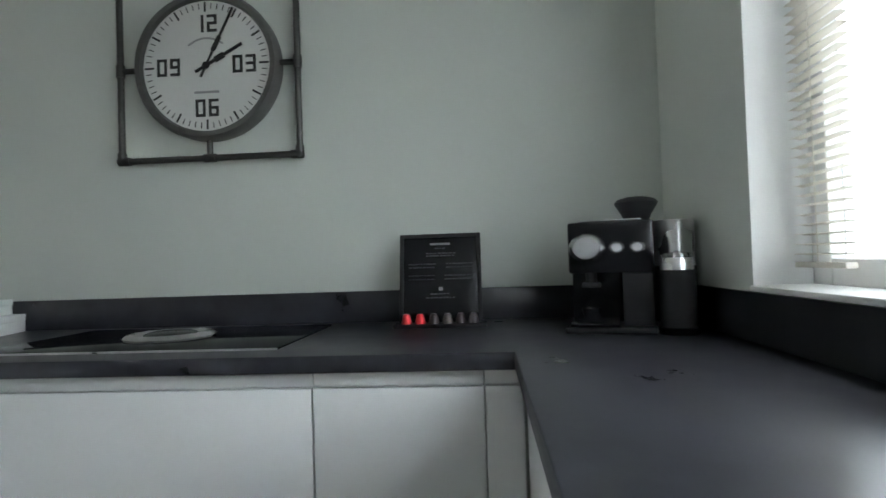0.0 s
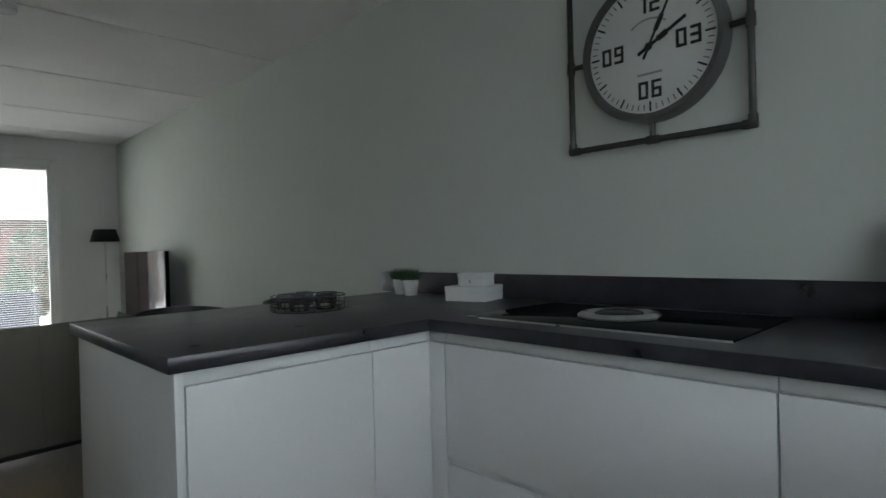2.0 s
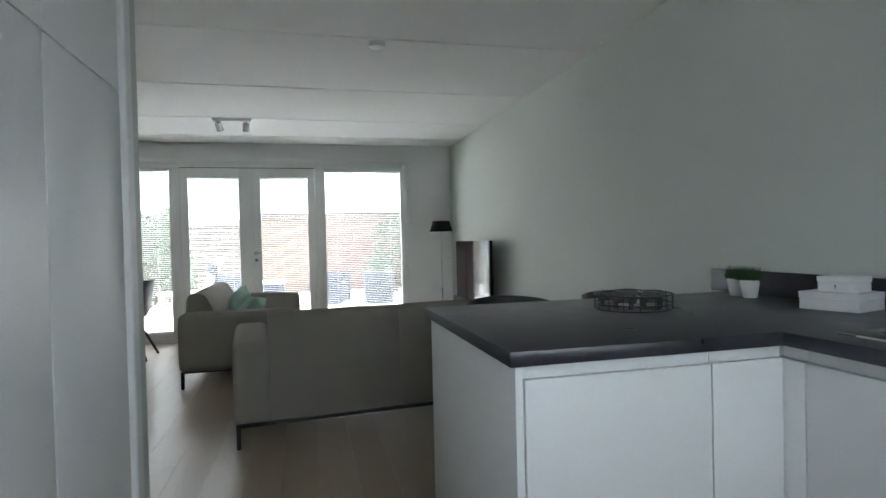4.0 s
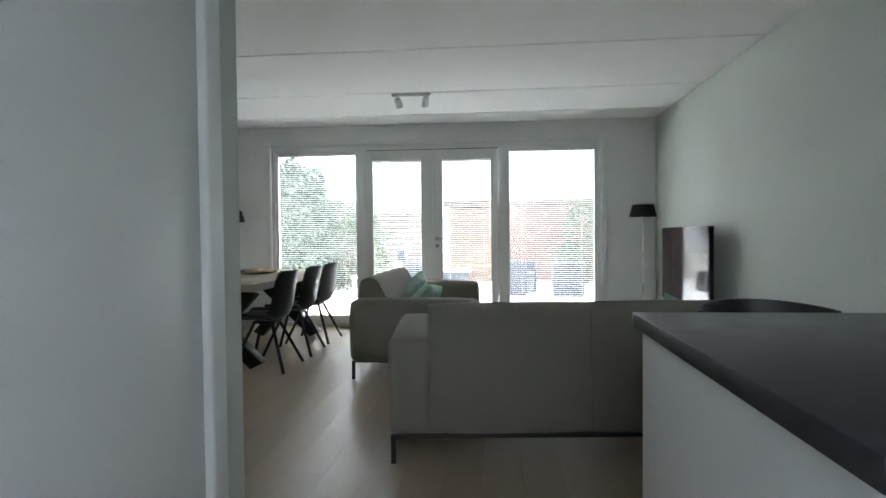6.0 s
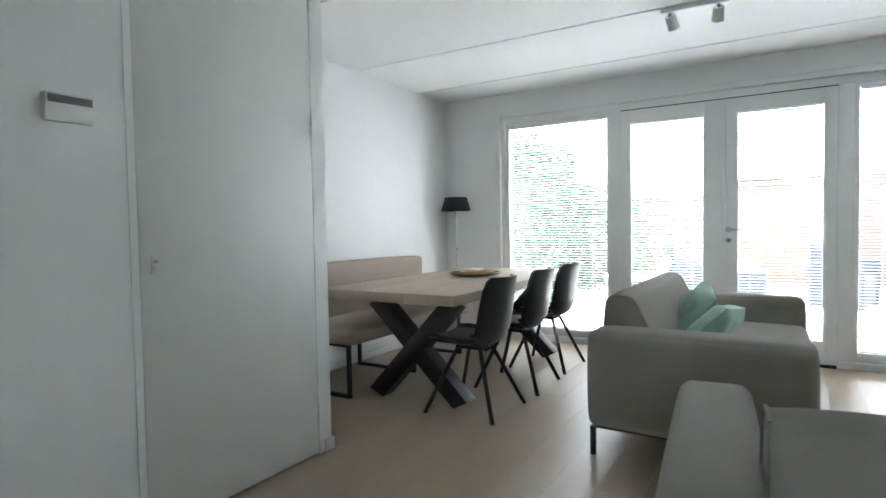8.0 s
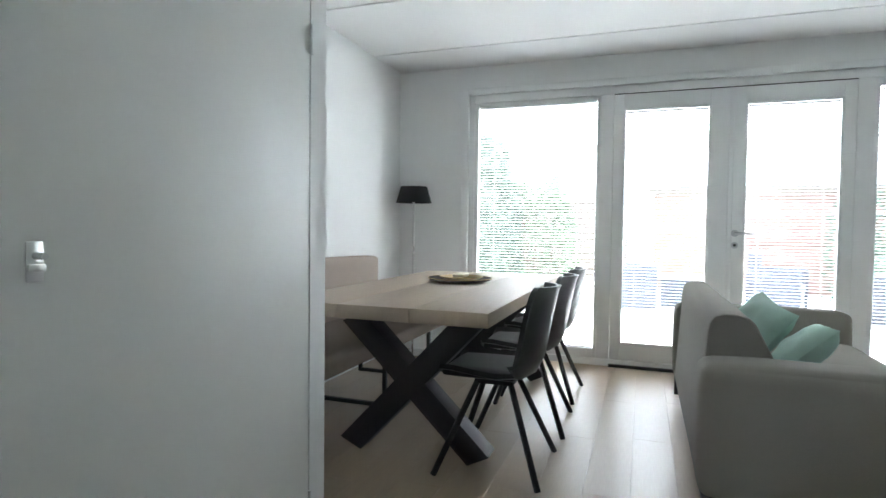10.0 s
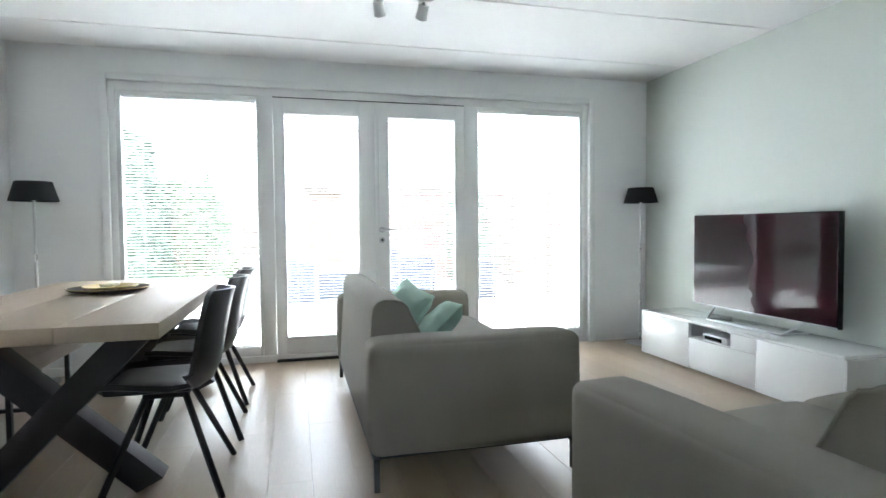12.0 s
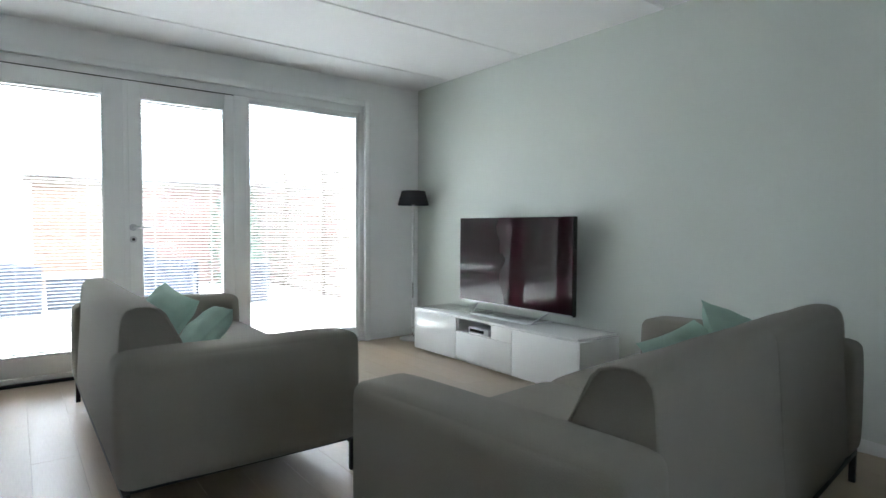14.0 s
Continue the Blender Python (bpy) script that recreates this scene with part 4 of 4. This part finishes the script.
bench = thing("dining_bench", (-6.43, -3.05, 0), "beige upholstered dining bench with backrest on black sled legs", "bench")
part("seat", plump(-0.86, 0.86, -0.15, 0.40, 0.375, 0.485, 0.03, 0.012), BENCHF, bench)
part("backrest", plump(-0.86, 0.86, -0.29, -0.152, 0.40, 0.885, 0.03, 0.012), BENCHF, bench)
for x in (-0.74, 0.0, 0.78):
    part("leg", merge(bx(x - 0.012, x + 0.012, 0.30, 0.324, 0.0, 0.374), bx(x - 0.012, x + 0.012, -0.26, -0.236, 0.0, 0.374), bx(x - 0.012, x + 0.012, -0.235, 0.299, 0.0, 0.024), bx(x - 0.012, x + 0.012, -0.235, 0.299, 0.352, 0.374)), BLACKM, bench)

pl = thing("charger_plate", (-6.86, -2.40, 0.752), "dark round charger plate with a brass dish and candle", "plate")
part("charger", lathe([(0, 0.002), (0.10, 0.0), (0.16, 0.010), (0.175, 0.018), (0.173, 0.021), (0.155, 0.014), (0.10, 0.006), (0, 0.006)], 40), DARKPLATE, pl)
part("rim", lathe([(0.172, 0.0185), (0.1765, 0.019), (0.1745, 0.0225), (0.171, 0.0215)], 40), GOLD, pl)
part("dish", lathe([(0, 0.007), (0.08, 0.008), (0.12, 0.024), (0.118, 0.027), (0.08, 0.012), (0, 0.011)], 36, (-0.02, 0.0, 0)), GOLD, pl)
part("napkin", plump(-0.07, 0.05, -0.03, 0.03, 0.026, 0.042, 0.006, 0.004, 3), CREAM, pl)
pl.scale = (1.22, 1.22, 1.35)


def floor_lamp(at, label):
    f = thing("floor_lamp", at, label, "lamp", "floor lamps")
    part("foot", lathe([(0, 0), (0.13, 0), (0.132, 0.008), (0.12, 0.016), (0.02, 0.022), (0, 0.022)], 36), CHROME, f)
    part("pole", rod((0, 0, 0.02), (0, 0, 1.36), 0.0095), CHROME, f)
    part("socket", rod((0, 0, 1.33), (0, 0, 1.40), 0.018), CHROME, f)
    part("shade", lathe([(0.155, 1.325), (0.115, 1.465), (0.112, 1.465), (0.152, 1.325)], 40), SHADE, f, "black tapered cloth shade")
    part("shade_ring", merge(*[bar((0, 0, 1.395), (0.13 * math.cos(a), 0.13 * math.sin(a), 1.395), 0.003, 0.003) for a in (0, 2.09, 4.19)]), CHROME, f)
    return f


fl = floor_lamp((-7.85, 1.80, 0), "slim steel floor lamp with a black tapered shade, in the corner")
copy_thing(fl, pose(-7.87, -3.16, 0))

# ---- television and its low cabinet ----
tc = thing("tv_cabinet", (-7.46, 1.97, 0), "low white gloss television cabinet with an open niche", "cabinet")
CL, CD, CH = 1.86, 0.42, 0.385
part("body", merge(bx(0, 0.604, -CD + 0.02, 0, 0.035, CH - 0.02), bx(1.03, CL, -CD + 0.02, 0, 0.035, CH - 0.02), bx(0.604, 1.03, -CD + 0.02, 0, 0.035, 0.256), bx(0.604, 1.03, -0.06, 0, 0.256, CH - 0.02)), CAB, tc)
part("top", bx(-0.002, CL + 0.002, -CD, 0.0, CH - 0.0195, CH, 0.002), GLOSS, tc)
part("plinth", bx(0.03, CL - 0.03, -CD + 0.06, -0.01, 0, 0.0345), CAB, tc)
part("side", bx(CL + 0.0005, CL + 0.02, -CD, 0, 0.0, CH - 0.02, 0.002), GLOSS, tc)
part("door", bx(0.002, 0.60, -CD - 0.0, -CD + 0.0195, 0.02, CH - 0.021, 0.002), GLOSS, tc)
part("drawer_front", bx(0.604, 1.25, -CD, -CD + 0.0195, 0.04, 0.255, 0.002), GLOSS, tc)
part("door", bx(1.254, CL - 0.001, -CD, -CD + 0.0195, 0.02, CH - 0.021, 0.002), GLOSS, tc)
part("front_strip", bx(1.03, 1.25, -CD, -CD + 0.0195, 0.257, CH - 0.021, 0.002), GLOSS, tc)
box = thing("media_box", (-6.62, 1.665, 0.2562), "small silver media box in the cabinet niche", "media box")
part("housing", bx(-0.12, 0.12, -0.08, 0.09, 0.0, 0.05, 0.004), SILVER, box)
part("display", bx(-0.10, 0.07, -0.0825, -0.0805, 0.012, 0.038), PLASTIC, box)

tv = thing("television", (-6.49, 1.82, 0.385), "large black flat-screen television, off, on a silver foot", "television")
part("panel", bx(-0.635, 0.635, -0.012, 0.028, 0.085, 0.805, 0.003), PLASTIC, tv)
part("screen", bx(-0.630, 0.630, -0.0135, -0.0125, 0.098, 0.80), SCREEN, tv)
part("rear_housing", bx(-0.40, 0.40, 0.0285, 0.06, 0.10, 0.50, 0.01), MATTE, tv)
part("bottom_trim", bx(-0.632, 0.632, -0.0145, -0.0125, 0.086, 0.097, 0.0004), SILVER, tv)
part("foot", merge(rod((-0.40, 0.0, 0.09), (-0.34, -0.13, 0.008), 0.007), rod((0.40, 0.0, 0.09), (0.34, -0.13, 0.008), 0.007), rod((-0.34, -0.13, 0.008), (0.34, -0.13, 0.008), 0.0075), rod((-0.34, -0.13, 0.0075), (-0.34, 0.1, 0.0075), 0.007), rod((0.34, -0.13, 0.0075), (0.34, 0.1, 0.0075), 0.007)), SILVER, tv)
part("badge", bx(-0.02, 0.02, -0.016, -0.0146, 0.087, 0.094), DIAL, tv)

# ---- ceiling fittings ----
sp = thing("ceiling_spotlight", (-6.60, -0.70, ZC), "white ceiling bar with two adjustable spots, off", "ceiling light")
part("rail", bx(-0.03, 0.03, -0.19, 0.19, -0.028, -0.0005, 0.006), FRAME, sp)
for y, ax in ((-0.14, 0.35), (0.14, -0.2)):
    hd = part("spot", rod((0.0, y, -0.045), (-0.045, y + ax * 0.05, -0.112), 0.032, 0.036, 24), FRAME, sp)
    part("arm", rod((0, y, -0.028), (0.0, y, -0.05), 0.010), SILVER, sp)
    part("lamp_glass", rod((-0.0452, y + ax * 0.0503, -0.1123), (-0.0468, y + ax * 0.052, -0.1147), 0.029, 0.029, 24), GREYP, hd)
sm = thing("smoke_detector", (-4.12, 0.49, ZC), "round white smoke detector on the ceiling", "smoke detector")
part("base", lathe([(0, -0.0005), (0.055, -0.0005), (0.055, -0.012), (0, -0.012)], 32), FRAME, sm)
part("cover", lathe([(0.052, -0.0125), (0.05, -0.03), (0.035, -0.038), (0, -0.04)], 32), POT, sm)

# ---- garden ----
ground = structure("ground", merge(bx(-600, XW - TH - 0.01, -600, 600, -0.5, -0.062), bx(XE + TH + 0.01, 600, -600, 600, -0.5, -0.062)), SOIL, "garden ground reaching to the horizon")
# unseen ground added outside the kitchen, its dark colour limits the bounced light
bounce_ground = structure("unseen_ground", bx(XE + TH + 0.02, 40, -60, 60, -0.061, -0.03), DARK_GROUND, "unseen dark ground added outside the kitchen to limit bounced light")
terrace = structure("pavement", bx(-15.0, XW - TH - 0.012, -5.0, 5.2, -0.061, -0.045), SOIL, "pale concrete paving of the terrace")


def foliage(name, parent, mat, n, size, place, seed):
    rg = random.Random(seed)
    vs, fs = [], []
    for i in range(n):
        c = Vector(place(rg))
        d = Vector((rg.gauss(0, 1), rg.gauss(0, 1), rg.gauss(0, 1))).normalized()
        e = d.orthogonal().normalized()
        e = Matrix.Rotation(rg.uniform(0, 6.28), 3, d) @ e
        s = size * rg.uniform(0.6, 1.4)
        f = d.cross(e) * s * 0.5
        o = len(vs)
        vs += [c - e * s, c + f, c + e * s, c - f]
        fs.append((o, o + 1, o + 2, o + 3))
    me = bpy.data.meshes.new(name)
    me.from_pydata([tuple(v) for v in vs], [], fs)
    me.materials.append(mat)
    ob = new(name, me)
    ob.parent = parent
    return tagged(ob, kind="stuff")


def hedge(at, size, mat, n, leaf, seed, label):
    h = thing("hedge", at, label, "hedge")
    sx, sy, sz = size

    def place(rg):
        a, b, z = rg.uniform(-1, 1), rg.uniform(-1, 1), rg.random()
        k = 1 - 0.35 * z ** 3
        if rg.random() < 0.75:
            if rg.random() < 0.6:
                a = math.copysign(rg.uniform(0.8, 1), a)
            else:
                b = math.copysign(rg.uniform(0.8, 1), b)
        p = Vector((a * sx * k, b * sy * k, 0.05 + z * sz))
        return p * (1 + 0.10 * noise.noise(p * 1.7))
    foliage("leaves", h, mat, n, leaf, place, seed)
    rg = random.Random(seed + 1)
    part("stems", merge(*[rod((x * sx * 0.6, y * sy * 0.5, 0), (x * sx * 0.7, y * sy * 0.7, sz * 0.8), 0.03, 0.008, 6) for x, y in [(rg.uniform(-1, 1), rg.uniform(-1, 1)) for _ in range(9)]]), TWIG, h)
    return h


hedge((-11.0, -3.75, -0.05), (2.0, 0.55, 2.45), IVY, 13000, 0.055, 3, "tall dark green ivy hedge beside the terrace")
hedge((-13.4, -3.2, -0.05), (0.8, 0.8, 1.95), HEDGE, 5000, 0.05, 8, "bright green rounded shrub beside the fence")
hedge((-14.1, 2.0, -0.05), (0.45, 0.4, 1.7), IVY, 900, 0.05, 12, "loose green shrub in front of the slatted fence")


def slat_fence(at, turn, length, height, label, gap=0.025, board=0.12):
    f = thing("fence", at, label, "fence", "slatted fences", turn)
    n = round(length / 1.8)
    for i in range(n + 1):
        part("post", bx(i * length / n - 0.035, i * length / n + 0.035, 0.022, 0.09, 0, height + 0.06, 0.004), FENCE, f)
    me = mesh_of("board", bx(0, length, 0.0, 0.02, 0, board, 0.003), FENCE)
    z = 0.05
    while z + board < height + 0.01:
        b = new("board", me)
        b.parent = f
        b.location = (0, 0, z)
        z += board + gap
    return f


slat_fence((-15.2, -5.0, -0.06), 90, 3.4, 1.85, "weathered horizontal board fence at the end of the garden")
slat_fence((-8.6, 2.75, -0.06), 180, 6.4, 2.1, "weathered horizontal slatted fence along the garden side", 0.06, 0.09)

shed = thing("garden_shed", (-15.3, -1.15, -0.06), "red-brown boarded garden shed with a corrugated grey roof", "shed")
part("core", bx(-2.2, -0.03, 0.0, 5.9, 0, 2.0), SHED, shed)
me = mesh_of("board", bx(-0.029, 0.0, 0.0, 1.15, 0, 0.155, 0.004), SHED)
for i in range(13):
    b = new("board", me)
    b.parent = shed
    b.location = (0, 0.0, i * 0.158)
mb = mesh_of("brick", bx(-0.029, 0.0, 0.0, 0.21, 0, 0.06, 0.003), BRICK)
for r in range(28):
    for c in range(21):
        y = 1.2 + c * 0.222 + (0.11 if r % 2 else 0)
        if r < 14 and c < 21:
            b = new("brick", mb)
            b.parent = shed
            b.location = (0, y, r * 0.0715)
rest = []
for r in range(14, 28):
    for c in range(21):
        rest.append((1.2 + c * 0.222 + (0.11 if r % 2 else 0), r * 0.0715))
tagged(part("bricks_above", merge(*[bx(-0.029, 0, y, y + 0.21, z, z + 0.06) for y, z in rest]), BRICK, shed, smooth=False), kind="stuff")
part("corner_board", bx(0.001, 0.03, -0.02, 0.07, 0, 1.9, 0.003), FRAME, shed, "white painted corner board")
wave = [(-0.05 + i * 0.04, 2.02 + 0.018 * (i % 2)) for i in range(151)]
part("roof", prism(wave + [(u, v + 0.012) for u, v in reversed(wave)], "x", -2.4, 0.18), ROOF, shed)
part("fascia", bx(0.1, 0.125, -0.05, 5.95, 1.90, 2.015, 0.004), FENCE, shed)

hs = thing("house", (-34, 0, -0.06), "white rendered terraced houses beyond the gardens", "house")
part("wall", bx(-8, 0, -22, 24, 0, 5.6), RENDERW, hs)
part("roof", prism([(-8.4, 5.6), (0.4, 5.6), (-4, 9.4)], "y", -22.2, 24.2), ROOF, hs)
for i in range(11):
    for z in (0.9, 3.5):
        w = part("window", bx(-0.05, 0.04, -20.5 + i * 4, -18.9 + i * 4, z, z + 1.3), FARGLASS, hs)
        part("frame", merge(bx(0.041, 0.07, -20.56 + i * 4, -20.48 + i * 4, z - 0.06, z + 1.36), bx(0.041, 0.07, -18.92 + i * 4, -18.84 + i * 4, z - 0.06, z + 1.36), bx(0.041, 0.07, -20.48 + i * 4, -18.92 + i * 4, z + 1.3, z + 1.36), bx(0.041, 0.07, -20.48 + i * 4, -18.92 + i * 4, z - 0.06, z), bx(0.041, 0.07, -19.74 + i * 4, -19.66 + i * 4, z, z + 1.3)), FRAME, w)


def garden_chair(at, turn):
    c = thing("garden_chair", at, "blue-grey rattan garden armchair on the terrace", "chair", "garden chairs", turn)
    part("seat", plump(-0.3, 0.3, -0.3, 0.3, 0.30, 0.42, 0.03, 0.01, 3), RATTAN, c)
    b = plump(-0.3, 0.3, 0.24, 0.32, 0.42, 0.86, 0.03, 0.01, 3)
    part("backrest", b, RATTAN, c)
    for x in (-0.36, 0.305):
        part("armrest", plump(x, x + 0.055, -0.32, 0.32, 0.0, 0.62, 0.02, 0.004, 3), RATTAN, c)
    part("skirt", bx(-0.3, 0.3, -0.29, 0.29, 0.03, 0.2995, 0.01), RATTAN, c)
    return c


gc = garden_chair((-12.15, -1.48, -0.012), 200)
copy_thing(gc, pose(-12.1, 0.48, -0.012, 0, 0, 160))
gt = thing("garden_table", (-12.45, -0.72, -0.012), "low pale garden table between the chairs", "table")
part("tabletop", bx(-0.30, 0.30, -0.32, 0.32, 0.42, 0.46, 0.006), PAVE, gt)
part("skirt", bx(-0.26, 0.26, -0.28, 0.28, 0.0, 0.4195, 0.01), RATTAN, gt)
lg = thing("sun_lounger", (-11.9, -2.2, -0.012), "folding white garden lounger with a raised back", "lounger", turn=20)
part("seat", plump(-0.28, 0.28, -0.5, 0.3, 0.30, 0.36, 0.02, 0.005, 3), RENDERW, lg)
b = plump(-0.28, 0.28, -0.03, 0.03, 0.0, 0.72, 0.02, 0.005, 3)
b.transform(Matrix.Translation((0, 0.32, 0.33)) @ Matrix.Rotation(radians(-25), 4, "X"))
part("backrest", b, RENDERW, lg)
for x in (-0.25, 0.25):
    for y in (-0.45, 0.25):
        part("leg", rod((x, y, 0.3), (x, y, 0.0), 0.014), SILVER, lg)
for k, (x, y, s) in enumerate(((-11.75, 1.42, 1.0),)):
    p = thing("planter", (x, y, -0.012), "square blue-grey planter with a small leafy shrub", "planter", "terrace planters")
    part("pot", prism([(-0.24 * s, 0), (0.24 * s, 0), (0.31 * s, 0.62 * s), (-0.31 * s, 0.62 * s)], "y", -0.27 * s, 0.27 * s, 0.01), PLANTER, p)
    foliage("leaves", p, IVY, 260, 0.04, lambda rg, s=s: (rg.gauss(0, 0.14), rg.gauss(0, 0.14), 0.62 * s + abs(rg.gauss(0.05, 0.16))), 30 + k)

# ---- pieces of paving and floor ----
pm = mesh_of("paving_slab", bx(0.004, 0.596, 0.004, 0.596, -0.0448, -0.012, 0.004, 1), PAVE)
for i in range(11):
    for j in range(17):
        s = new("paving_slab", pm)
        s.parent = terrace
        s.location = (XW - TH - 0.62 - i * 0.6, -5.0 + j * 0.6, 0)
PW, PL_ = 0.19, 1.38
plank_meshes = {}
row = 0
y = YS
while y < YN - 0.001:
    w = min(PW, YN - y)
    x = XW - ((row * 0.53) % 1.0) * PL_
    while x < XE:
        a, b = max(x, XW - 0.02), min(x + PL_, XE)
        if b - a > 0.02:
            key = (round(b - a, 3), round(w, 3))
            if key not in plank_meshes:
                plank_meshes[key] = mesh_of("plank", bx(0.0002, key[0] - 0.0002, 0.0002, key[1] - 0.0002, -0.0078, 0.0, 0.0008, 1), OAK)
            o = new("plank", plank_meshes[key])
            o.parent = floor
            o.location = (a, y, 0)
        x += PL_
    y += PW
    row += 1
